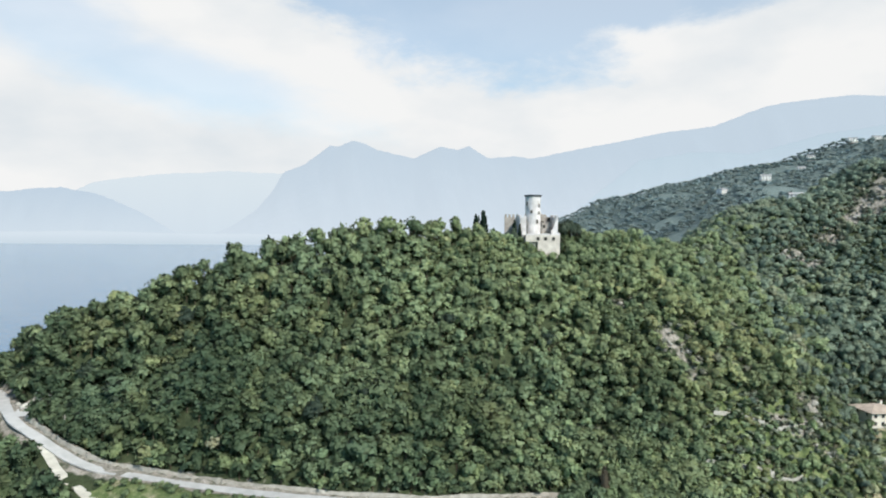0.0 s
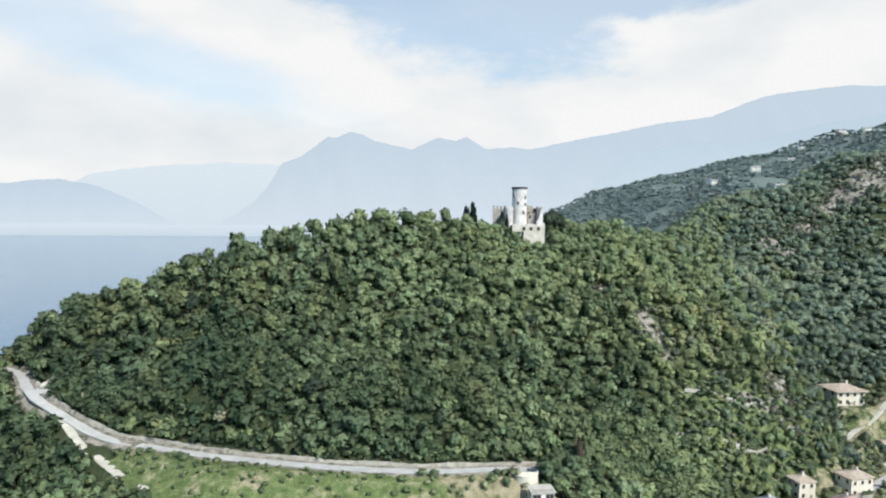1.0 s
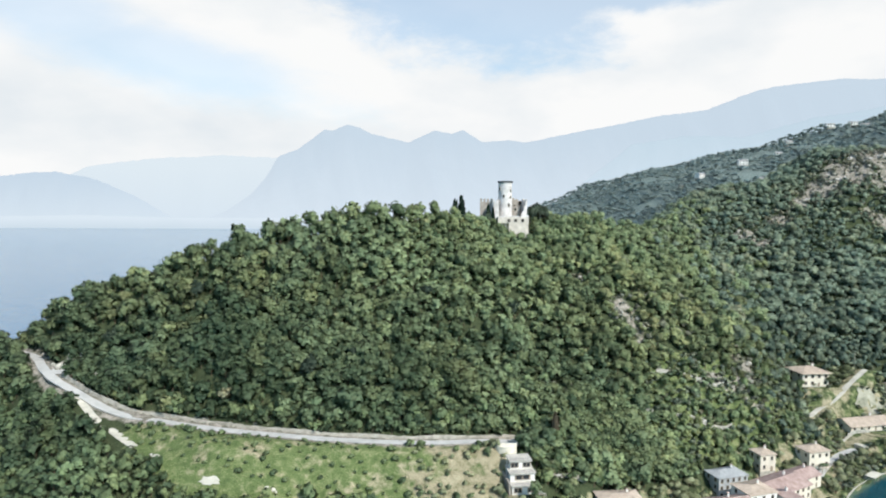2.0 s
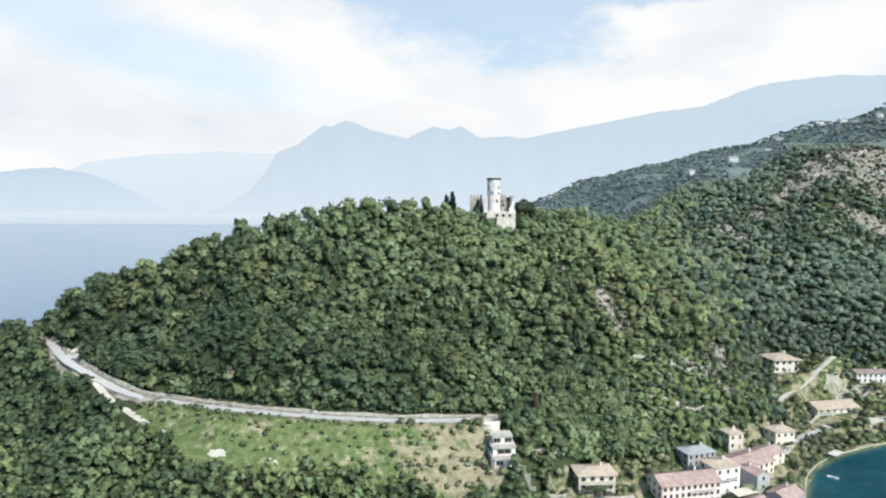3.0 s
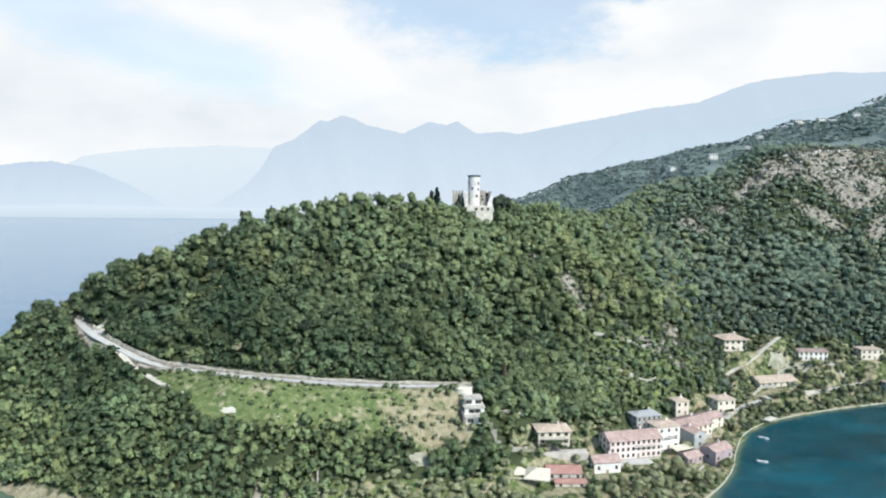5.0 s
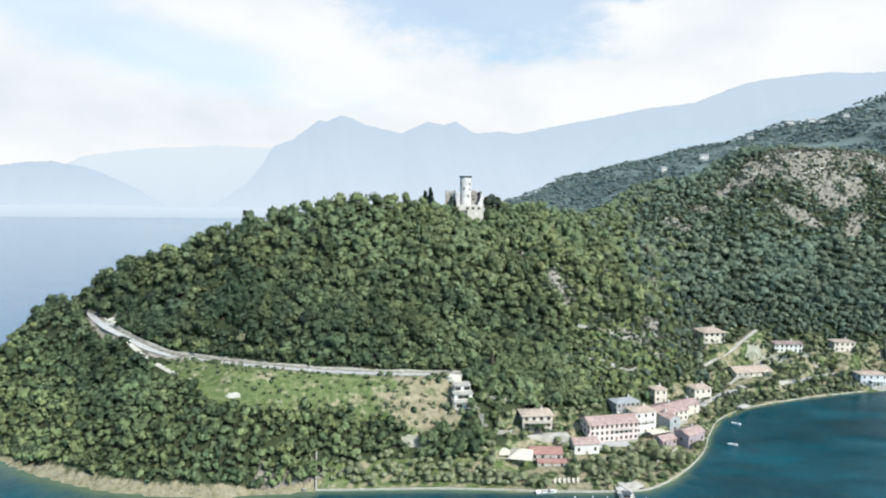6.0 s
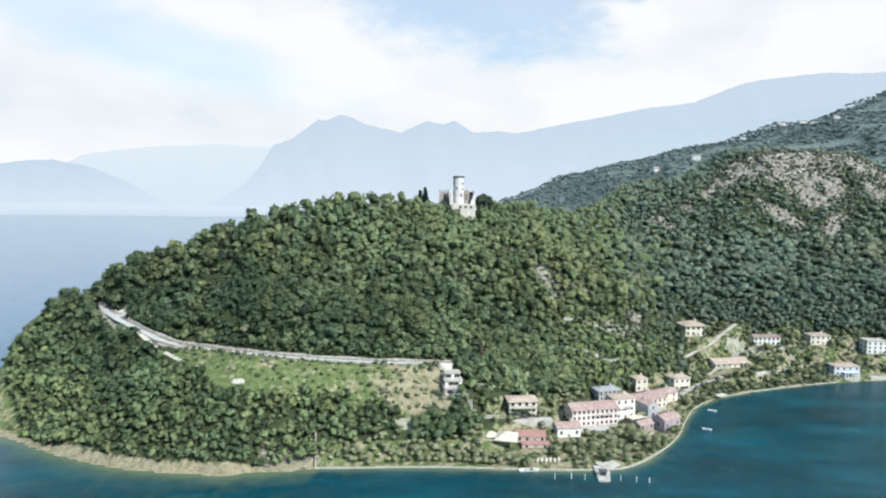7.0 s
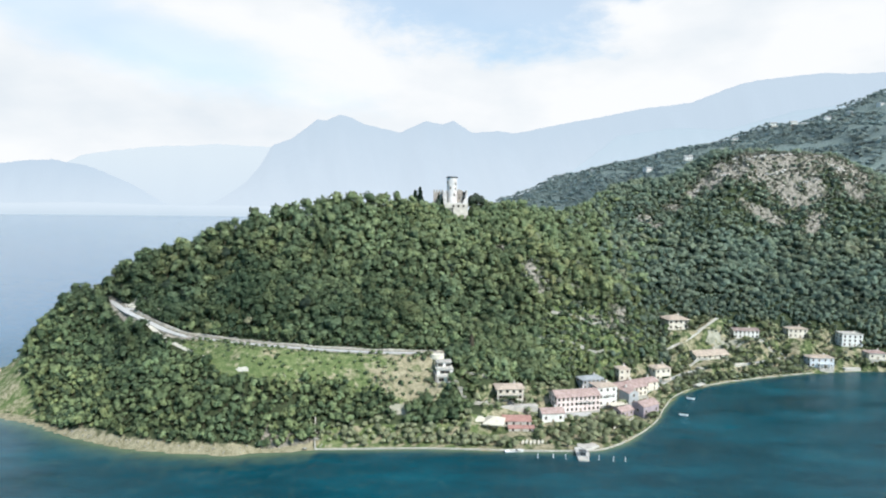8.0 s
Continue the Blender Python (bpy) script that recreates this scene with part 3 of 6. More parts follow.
def cover_masks(x, y):
    d = shore_distance(x, y)
    grass = np.maximum(inside(ORCHARD, x, y), np.maximum(np.maximum(inside(VILLAGE, x, y) * 0.5, inside(TERRACES, x, y) * 0.6), np.maximum(inside(GROVE, x, y), inside(BEACH, x, y)))).astype(float)
    grass = np.maximum(grass, far_fields(x, y))
    rd, rz = segments(ROAD, x, y)
    rock = np.maximum(scar_mask(x, y), 0.75 * np.clip(1.9 - rd / 3.2, 0, 1) * (y > 176))
    sand = np.clip(1.25 - d / np.where(x < -22, 5.0, 0.9), 0, 1) * (y < 330)
    sand = np.where(x > 140, sand * 0.25, sand)
    sand = np.maximum(sand, 0.56 * inside(VILLAGE, x, y) * (0.8 + 0.5 * waves(x, y, 11, 55)))
    sand = np.maximum(sand, 0.5 * inside(GROVE, x, y) * (0.8 + 0.5 * waves(x, y, 9, 57)))
    sand = np.maximum(sand, inside(BEACH, x, y) * (0.44 + 0.10 * waves(x, y, 18, 56)))
    sand = np.maximum(sand, inside(ORCHARD, x, y) * (0.30 + 0.17 * waves(x, y, 15, 58)))
    sand = np.maximum(sand, 0.66 * inside(ORCHARD, x, y) * smooth01((x + 8 + 14 * waves(x, y, 16, 5)) / 22))
    rock = np.maximum(rock, 0.9 * ((x > -50) & (x < -20) & (d < 12) & (d > 2)))
    return grass, rock, sand


def spaced(lo, hi, fine_lo, fine_hi, step, grow):
    """Grid lines: even between fine_lo and fine_hi, ever wider outside."""
    mid = list(np.arange(fine_lo, fine_hi + 0.01, step))
    s, a = step, mid[0]
    while a > lo:
        s *= grow
        a -= s
        mid.insert(0, max(a, lo))
    s, a = step, mid[-1]
    while a < hi:
        s *= grow
        a += s
        mid.append(min(a, hi))
    return np.array(mid)


def grid_mesh(name, xs, ys, height, attrs, material):
    gx, gy = np.meshgrid(xs, ys)
    gx, gy = gx.ravel(), gy.ravel()
    z = height(gx, gy)
    w, h = len(xs), len(ys)
    idx = np.arange(w * h).reshape(h, w)
    quads = np.stack([idx[:-1, :-1], idx[:-1, 1:], idx[1:, 1:], idx[1:, :-1]], -1).reshape(-1, 4)
    ob = numpy_mesh(name, np.stack([gx, gy, z], -1), quads, attrs=[a(gx, gy) for a in attrs], material=material)
    ob.data.shade_smooth()
    return ob


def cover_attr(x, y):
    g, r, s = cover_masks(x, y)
    # alpha: where the painted haze of the far ground sets in
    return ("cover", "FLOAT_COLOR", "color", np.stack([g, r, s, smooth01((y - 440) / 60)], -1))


def shallow_attr(x, y):
    d = -shore_distance(x, y)
    reach = np.where(x < -20, 6.0, np.where(x > 140, 1.1, 2.4))
    return ("shallow", "FLOAT", "value", np.clip(np.exp(-np.maximum(d, 0) / reach), 0, 1) * (y < 420))


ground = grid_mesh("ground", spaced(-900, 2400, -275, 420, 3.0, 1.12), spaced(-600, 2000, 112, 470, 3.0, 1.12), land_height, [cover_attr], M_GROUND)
tagged(ground, "steep wooded island ground with meadow, bare rock and beach", "ground", kind="structure")
water = grid_mesh("water", spaced(-4600, 4600, -290, 400, 3.0, 1.3), spaced(-3000, 4560, 40, 300, 3.0, 1.3), lambda x, y: np.zeros_like(x), [shallow_attr], M_WATER)
tagged(water, "deep blue-green lake water with shallow pale margin", "water", kind="structure")


# ---- distant ranges ----
def mountain_range(name, y, profile, depth, rough, material, label, seed):
    """A range with its crest along y: (x, height) pairs with torn crest, spurs running down to the lake in front."""
    px, pz = np.array([p[0] for p in profile], float), np.array([p[1] for p in profile], float)
    xs = np.arange(px[0], px[-1] + 1, 22.0)
    crest = np.interp(xs, px, pz)
    rng = np.random.RandomState(seed)
    fine = np.zeros_like(xs)
    for k in range(1, 7):
        fine += np.sin(xs / (420 / k) + rng.uniform(0, 6.3)) * rough / k ** 0.9 * 0.5
    jag = rng.uniform(-1, 1, len(xs)) * rough * 0.28
    crest = np.maximum(crest + fine + jag, 2)
    rows = 26
    v = np.linspace(0, 1, rows)[:, None]
    gx = np.repeat(xs[None], rows, 0)
    gy = y - depth * (1 - v) + 0 * gx
    spur = waves(gx + 0.4 * gy, gy * 0.35, 300, seed) * 0.16 + waves(gx, gy, 120, seed + 1) * 0.05
    z = crest[None] * np.clip(v ** 1.15 * (1 + spur * (1 - v) * 2.0), 0, 1.2) - 3
    back = np.stack([xs, np.full_like(xs, y + depth * 0.5), np.full_like(xs, -3.0)], -1)
    verts = np.concatenate([np.stack([gx, gy, z], -1).reshape(-1, 3), back])
    w = len(xs)
    idx = np.arange((rows + 1) * w).reshape(rows + 1, w)
    quads = np.stack([idx[:-1, :-1], idx[:-1, 1:], idx[1:, 1:], idx[1:, :-1]], -1).reshape(-1, 4)
    ob = numpy_mesh(name, verts, quads, material=material)
    ob.data.shade_smooth()
    return tagged(ob, label, "mountains", kind="structure")


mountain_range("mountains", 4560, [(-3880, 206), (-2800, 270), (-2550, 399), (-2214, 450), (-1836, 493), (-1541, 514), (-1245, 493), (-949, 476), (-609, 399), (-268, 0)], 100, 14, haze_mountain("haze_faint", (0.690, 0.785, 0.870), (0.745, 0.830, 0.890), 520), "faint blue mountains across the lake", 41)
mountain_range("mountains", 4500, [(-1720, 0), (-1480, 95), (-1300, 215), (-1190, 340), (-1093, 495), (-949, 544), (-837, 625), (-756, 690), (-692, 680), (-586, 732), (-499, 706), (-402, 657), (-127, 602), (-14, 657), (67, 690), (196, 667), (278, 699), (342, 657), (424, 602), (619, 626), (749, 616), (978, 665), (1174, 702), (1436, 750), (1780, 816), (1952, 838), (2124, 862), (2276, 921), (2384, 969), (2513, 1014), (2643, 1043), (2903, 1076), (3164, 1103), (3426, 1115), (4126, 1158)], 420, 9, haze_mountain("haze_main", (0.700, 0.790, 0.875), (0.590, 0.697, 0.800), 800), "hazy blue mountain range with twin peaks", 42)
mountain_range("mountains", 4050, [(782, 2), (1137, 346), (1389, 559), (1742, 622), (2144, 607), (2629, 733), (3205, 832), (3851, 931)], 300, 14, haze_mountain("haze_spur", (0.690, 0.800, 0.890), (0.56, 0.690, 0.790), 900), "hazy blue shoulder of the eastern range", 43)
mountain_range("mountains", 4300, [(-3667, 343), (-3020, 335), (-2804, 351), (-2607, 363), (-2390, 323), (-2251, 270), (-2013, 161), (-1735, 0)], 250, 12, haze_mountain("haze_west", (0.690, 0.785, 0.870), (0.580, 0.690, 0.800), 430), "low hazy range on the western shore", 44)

# low strip whose glow paints the white haze band over the water's far edge
mountain_range("far_shore", 3230, [(-3300, 70), (-2600, 62), (-1900, 66), (-1300, 60), (-700, 64), (-200, 58), (100, 0)], 90, 5, haze_mountain("haze_shore", (0.620, 0.725, 0.810), (0.715, 0.805, 0.885), 62), "low shore strip across the lake with painted pale haze", 45)


# ---- woods ----
def lobe_points(rng, n):
    v = rng.normal(size=(n, 3))
    return v / np.linalg.norm(v, axis=1)[:, None]


ICO_V = np.array([(0, 0, 1), *[(0.894 * math.cos(a), 0.894 * math.sin(a), 0.447) for a in np.arange(5) * 1.2566],
                  *[(0.894 * math.cos(a), 0.894 * math.sin(a), -0.447) for a in np.arange(5) * 1.2566 + 0.6283], (0, 0, -1)])
ICO_T = np.array([(0, 1 + k, 1 + (k + 1) % 5) for k in range(5)] + [(1 + k, 6 + k, 1 + (k + 1) % 5) for k in range(5)]
                 + [(1 + (k + 1) % 5, 6 + k, 6 + (k + 1) % 5) for k in range(5)] + [(11, 6 + (k + 1) % 5, 6 + k) for k in range(5)])


def crown_shape(seed, lobes, sprays, leaf, narrow=1.0):
    """A crown about 2 wide and 2 high round the origin: lobes filled by dark cores, clad in separate sprays of leaves."""
    rng = np.random.RandomState(seed)
    verts, tris, soft = [], [], []
    centres, radii = [], []
    for k in range(lobes):
        a, r = rng.uniform(0, 6.283), rng.uniform(0.25, 0.60) * (k > 0)
        centres.append((r * math.cos(a) * narrow, r * math.sin(a) * narrow, rng.uniform(-0.45, 0.45) if k else 0.25))
        radii.append(rng.uniform(0.40, 0.58) if k else 0.66)
    n = 0
    for c, r in list(zip(centres, radii))[:3]:
        v = ICO_V * r * 0.72 * rng.uniform(0.75, 1.15, (12, 1)) * (narrow, narrow, 0.9) + c
        verts.append(v)
        soft.append(ICO_V * 0.5 + np.array(c) * 0.4 + (0, 0, 0.5))
        tris.append(ICO_T + n)
        n += 12
    for k in range(sprays):
        i = rng.randint(lobes)
        d = lobe_points(rng, 1)[0]
        d[2] = abs(d[2]) if rng.rand() < 0.5 else d[2]
        p = np.array(centres[i]) + d * radii[i] * rng.uniform(0.72, 1.22) * (narrow, narrow, 0.95)
        nrm = d + rng.normal(size=3) * 0.6
        nrm /= np.linalg.norm(nrm)
        u = np.cross(nrm, rng.normal(size=3))
        u /= np.linalg.norm(u)
        w = np.cross(nrm, u)
        s = leaf * rng.uniform(0.6, 1.35)
        a = [p + (u * math.cos(t) + w * math.sin(t)) * s * rng.uniform(0.75, 1.3) + nrm * rng.uniform(-0.3, 0.3) * s for t in (0, 2.09, 4.19)]
        verts.append(np.array(a))
        soft.append(np.repeat((d * 0.62 + np.array(centres[i]) * 0.50 + nrm * 0.16 + (0, 0, 0.30))[None], 3, 0))
        tris.append(np.arange(3)[None] + n)
        n += 3
    soft = np.concatenate(soft)
    soft /= np.linalg.norm(soft, axis=1)[:, None]
    return np.concatenate(verts), np.zeros((0, 4), int), np.concatenate(tris), soft


def trunk_shape(height, radius, sides=5):
    a = np.arange(sides) * 6.283 / sides
    ring = np.stack([np.cos(a), np.sin(a), 0 * a], -1)
    v = np.concatenate([ring * (radius, radius, 1), ring * (radius * 0.55, radius * 0.55, 1) + (0.1 * radius, 0, height)])
    q = np.array([(k, (k + 1) % sides, sides + (k + 1) % sides, sides + k) for k in range(sides)])
    return v, q


def scatter(xs, ys, step, seed, jitter=0.42):
    rng = np.random.RandomState(seed)
    gx, gy = np.meshgrid(np.arange(xs[0], xs[1], step), np.arange(ys[0], ys[1], step * 0.87))
    gx = gx + (np.arange(gx.shape[0]) % 2)[:, None] * step * 0.5
    gx, gy = gx.ravel(), gy.ravel()
    return gx + rng.uniform(-jitter, jitter, gx.shape) * step, gy + rng.uniform(-jitter, jitter, gy.shape) * step


def wood(name, x, y, radius, tall, shapes, label, material, seed, sink=0.0, trunks=True, rise=0.0):
    """One mesh of many trees: crowns with a tone for each tree, and their trunks in a second mesh."""
    rng = np.random.RandomState(seed)
    z = land_height(x, y)
    n = len(x)
    pick = rng.randint(len(shapes), size=n)
    turn = rng.uniform(0, 6.283, n)
    # lighter and darker stands of a few dozen metres, dry oak towards the scars
    # rise paints haze and sunlight into tone: paler uphill and east, darker below
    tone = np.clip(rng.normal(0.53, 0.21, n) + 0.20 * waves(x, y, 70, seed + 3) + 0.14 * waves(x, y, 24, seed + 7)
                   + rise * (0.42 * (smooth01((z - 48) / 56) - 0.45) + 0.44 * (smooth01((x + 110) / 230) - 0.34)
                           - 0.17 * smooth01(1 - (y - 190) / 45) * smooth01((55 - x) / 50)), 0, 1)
    dry = np.exp(-((x - 128) ** 2 / 55 ** 2 + (y - 255) ** 2 / 34 ** 2)) if rise else 0 * x
    warm = np.clip(rng.normal(0.38, 0.12, n) + 0.20 * waves(x, y, 46, seed + 11) + 0.26 * dry, 0, 1)
    all_v, all_q, all_t, all_a, all_s, all_w = [], [], [], [], [], []
    base = 0
    for k, (v, q, t, soft) in enumerate(shapes):
        sel = np.nonzero(pick == k)[0]
        if not len(sel):
            continue
        c, s = np.cos(turn[sel])[:, None], np.sin(turn[sel])[:, None]
        r, h = radius[sel][:, None], tall[sel][:, None]
        vx = (v[None, :, 0] * c - v[None, :, 1] * s) * r + x[sel][:, None]
        vy = (v[None, :, 0] * s + v[None, :, 1] * c) * r + y[sel][:, None]
        vz = v[None, :, 2] * h * 0.42 + z[sel][:, None] + h * 0.62 - sink
        all_v.append(np.stack([vx, vy, vz], -1).reshape(-1, 3))
        all_s.append(np.stack([soft[None, :, 0] * c - soft[None, :, 1] * s, soft[None, :, 0] * s + soft[None, :, 1] * c, soft[None, :, 2] + 0 * c], -1).reshape(-1, 3))
        off = base + np.arange(len(sel))[:, None, None] * len(v)
        all_q.append((q[None] + off).reshape(-1, 4))
        all_t.append((t[None] + off).reshape(-1, 3))
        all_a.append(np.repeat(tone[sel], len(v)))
        all_w.append(np.repeat(warm[sel], len(v)))
        base += len(sel) * len(v)
    ob = numpy_mesh(name, np.concatenate(all_v), np.concatenate(all_q), np.concatenate(all_t),
                    [("tone", "FLOAT", "value", np.concatenate(all_a)), ("kind_tint", "FLOAT", "value", np.concatenate(all_w)), ("soft", "FLOAT_VECTOR", "vector", np.concatenate(all_s))], material)
    tagged(ob, label, "woodland", kind="stuff")
    if trunks:
        tv, tq = trunk_shape(1.0, 1.0, 4)
        vx = tv[None, :, 0] * 0.18 + x[:, None]
        vy = tv[None, :, 1] * 0.18 + y[:, None]
        vz = tv[None, :, 2] * tall[:, None] * 0.6 + z[:, None] - 0.3
        off = np.arange(n)[:, None, None] * len(tv)
        tr = numpy_mesh("trunks", np.stack([vx, vy, vz], -1).reshape(-1, 3), (tq[None] + off).reshape(-1, 4), material=M_BARK)
        tr.parent = ob
        tagged(tr, kind="stuff")
    return ob


BUILT = []      # footprints kept free of trees: x, y, radius


def open_ground(x, y, clear_village=True):
    """True where no woodland grows."""
    out = shore_distance(x, y) < 3.0
    for zone in (ORCHARD, GROVE, BEACH) + ((VILLAGE,) if clear_village else ()):
        out |= inside(zone, x, y)
    verge = [(a - 1.5, c - 4.8) for a, c, e in ROAD[2:10]]
    below_track = [(a - 1.8, c - 3.2) for a, c, e in TRACK[0:4]]
    for line, w in ((verge, 2.4), (below_track, 1.8), (ROAD, 4.4), (LANE_EAST, 3.5), (TRACK, 4.2), (SHORE_LANE, 3.5)):
        out |= segments(line, x, y)[0] < w
    for bx, by, br in BUILT:
        out |= np.hypot(x - bx, y - by) < br + 1.5
    return out


CROWNS = [crown_shape(s, 6, 205, 0.205) for s in (11, 12, 13, 14, 15, 16)]
CROWNS_SMALL = [crown_shape(s, 4, 118, 0.255) for s in (21, 22, 23, 24)]
UNDERGROWTH = [crown_shape(s, 2, 28, 0.44) for s in (41, 42)]
CROWNS_LOW = [crown_shape(s, 2, 24, 0.46) for s in (31, 32, 33)]
CASTLE = (50.4, 298)
BUILT.append((CASTLE[0] + 2, CASTLE[1] + 1, 12))
BUILT.append((CASTLE[0] + 7, CASTLE[1] - 12, 6))


def near_woods():
    rng = np.random.RandomState(77)
    def clear(x, y):
        scar = scar_mask(x, y)
        keep = ~open_ground(x, y)
        keep &= rng.uniform(size=x.shape) > scar * 1.28
        keep &= ~((y > 318) & (x < 30)) & ~((y > 296) & (x < -120)) & ~((y > 306) & (x < -30)) & (y < 450) & ~((x < 120) & (y > 372))
        keep &= ~(inside(TERRACES, x, y) & (rng.uniform(size=x.shape) < 0.58))
        return x[keep], y[keep], scar[keep]

    def high_up(x, y):
        return land_height(x, y) > 43 + rng.uniform(-7, 7, len(x))

    # tall wood on the hill, lower and denser scrub wood below
    x, y, scar = clear(*scatter((-240, 468), (122, 480), 4.3, 5))
    high = high_up(x, y)
    x, y, scar = x[high], y[high], scar[high]
    x2, y2, scar2 = clear(*scatter((-150, 110), (182, 214), 3.9, 15))      # tall trees along the foot of the hill
    x, y, scar = np.concatenate([x, x2]), np.concatenate([y, y2]), np.concatenate([scar, scar2])
    z = land_height(x, y)
    r = (2.2 + 2.9 * rng.beta(1.2, 2.8, len(x))) * (1 + 0.16 * waves(x, y, 30, 61)) * (1 - 0.5 * np.minimum(scar * 1.5, 1)) * (1 - 0.28 * smooth01((z - 78) / 25) * (x > 0))
    h = r * rng.uniform(1.6, 2.6, len(x)) * (1 + 0.30 * ((x < -25) & (x > -95) & (y > 235)))
    r *= 1 + 0.16 * smooth01((x - 150) / 60)
    east = x + rng.normal(0, 26, len(x)) > 178
    for sel, label, seed, leaf in ((~east, "dense mixed green broadleaf wood on the castle hill", 3, M_LEAF), (east, "dense bluish broadleaf wood on the slope with bare scars", 4, M_LEAF_EAST_HAZE)):
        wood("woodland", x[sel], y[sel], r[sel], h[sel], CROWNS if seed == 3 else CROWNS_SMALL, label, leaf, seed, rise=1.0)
    x, y = scatter((-240, 425), (122, 330), 3.3, 7)
    x, y, scar = clear(x, y)
    low = ~high_up(x, y)
    x, y = x[low], y[low]
    r = (1.4 + 2.0 * rng.beta(1.2, 2.4, len(x))) * (1 + 0.14 * waves(x, y, 26, 62))
    h = r * rng.uniform(1.7, 3.0, len(x))
    east = x + rng.normal(0, 22, len(x)) > 178
    for sel, label, seed, leaf in ((~east, "lighter green scrub wood on the lower slopes", 6, M_LEAF_LOW), (east, "bluish scrub wood above the shore houses", 8, M_LEAF_EAST_HAZE)):
        wood("woodland", x[sel], y[sel], r[sel], h[sel], CROWNS_SMALL, label, leaf, seed, rise=0.0)
    # dry scrub thick round the edges of the scars, thinner on the bare rock
    x, y = scatter((60, 465), (205, 442), 2.3, 27)
    scar = scar_mask(x, y)
    keep = (scar > 0.02) & (rng.uniform(size=x.shape) < np.where(x > 190, 0.95 - 0.62 * scar, 0.85 - 0.55 * scar))
    x, y = x[keep], y[keep]
    r = rng.uniform(0.8, 2.3, len(x)) * (1 - 0.25 * scar[keep])
    wood("dry_scrub", x, y, r, r * 1.7, UNDERGROWTH, "grey-brown dry scrub on the bare scars", M_SCRUB, 17, trunks=False)
    x, y = scatter((176, 465), (290, 442), 3.0, 45)
    keep = ~open_ground(x, y) & (scar_mask(x, y) < 0.35) & (shore_distance(x, y) > 6)
    x, y = x[keep], y[keep]
    r = rng.uniform(1.2, 2.2, len(x))
    wood("undergrowth", x, y, r, r * 2.0, UNDERGROWTH, "low bluish undergrowth between the trees of the eastern slope", M_LEAF_EAST_HAZE, 18, trunks=False)
    x, y = scatter((98, 366), (186, 296), 2.7, 29)
    keep = ((inside(VILLAGE, x, y) & (x > 186)) | inside(TERRACES, x, y)) & (rng.uniform(size=x.shape) < 0.80) & (shore_distance(x, y) > 2.0)
    for line, w in ((LANE_EAST, 2.6), (SHORE_LANE, 2.6)):
        keep &= segments(line, x, y)[0] > w
    for bx, by, br in BUILT:
        keep &= np.hypot(x - bx, y - by) > br * 0.85
    x, y = x[keep], y[keep]
    r = rng.uniform(0.9, 2.1, len(x))
    wood("shrubbery", x, y, r, r * 1.5, UNDERGROWTH, "dense grey-green shrubs over the old garden terraces", M_HEDGE, 19, trunks=False)
    x, y = scatter((0, 175), (222, 300), 3.3, 26)
    keep = ~open_ground(x, y) & (scar_mask(x, y) < 0.5) & (land_height(x, y) > 78)
    x, y = x[keep], y[keep]
    r = rng.uniform(1.2, 2.3, len(x))
    wood("scrub_oak", x, y, r, r * 2.4, UNDERGROWTH, "low sunlit scrub oak below the castle", M_LEAF_LOW, 16, trunks=False)
    x, y = scatter((-215, 190), (128, 288), 4.9, 25)
    x2, y2 = scatter((-150, 110), (184, 224), 3.6, 35)
    x, y = np.concatenate([x, x2]), np.concatenate([y, y2])
    keep = ~open_ground(x, y) & (scar_mask(x, y) < 0.5)
    x, y = x[keep], y[keep]
    r = rng.uniform(1.8, 3.0, len(x))
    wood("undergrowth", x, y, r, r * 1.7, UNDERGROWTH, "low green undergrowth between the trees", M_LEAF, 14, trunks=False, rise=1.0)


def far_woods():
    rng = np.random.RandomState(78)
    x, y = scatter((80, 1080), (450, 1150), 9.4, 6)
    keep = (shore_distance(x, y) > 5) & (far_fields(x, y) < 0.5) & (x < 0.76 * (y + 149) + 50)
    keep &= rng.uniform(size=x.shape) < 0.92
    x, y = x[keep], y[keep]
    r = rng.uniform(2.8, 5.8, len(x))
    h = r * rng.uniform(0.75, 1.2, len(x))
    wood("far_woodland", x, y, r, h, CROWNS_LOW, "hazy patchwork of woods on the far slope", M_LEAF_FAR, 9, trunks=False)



# ---- lanes ----
def smooth_line(points, step=2.0):
    p = np.array(points, float)
    out = []
    for k in range(len(p) - 1):
        a, b, c, d = p[max(k - 1, 0)], p[k], p[k + 1], p[min(k + 2, len(p) - 1)]
        n = max(2, int(np.hypot(*(c - b)[:2]) / step))
        for t in np.arange(n) / n:
            out.append(0.5 * (2 * b + (c - a) * t + (2 * a - 5 * b + 4 * c - d) * t ** 2 + (3 * b - a - 3 * c + d) * t ** 3))
    out.append(p[-1])
    return np.array(out)


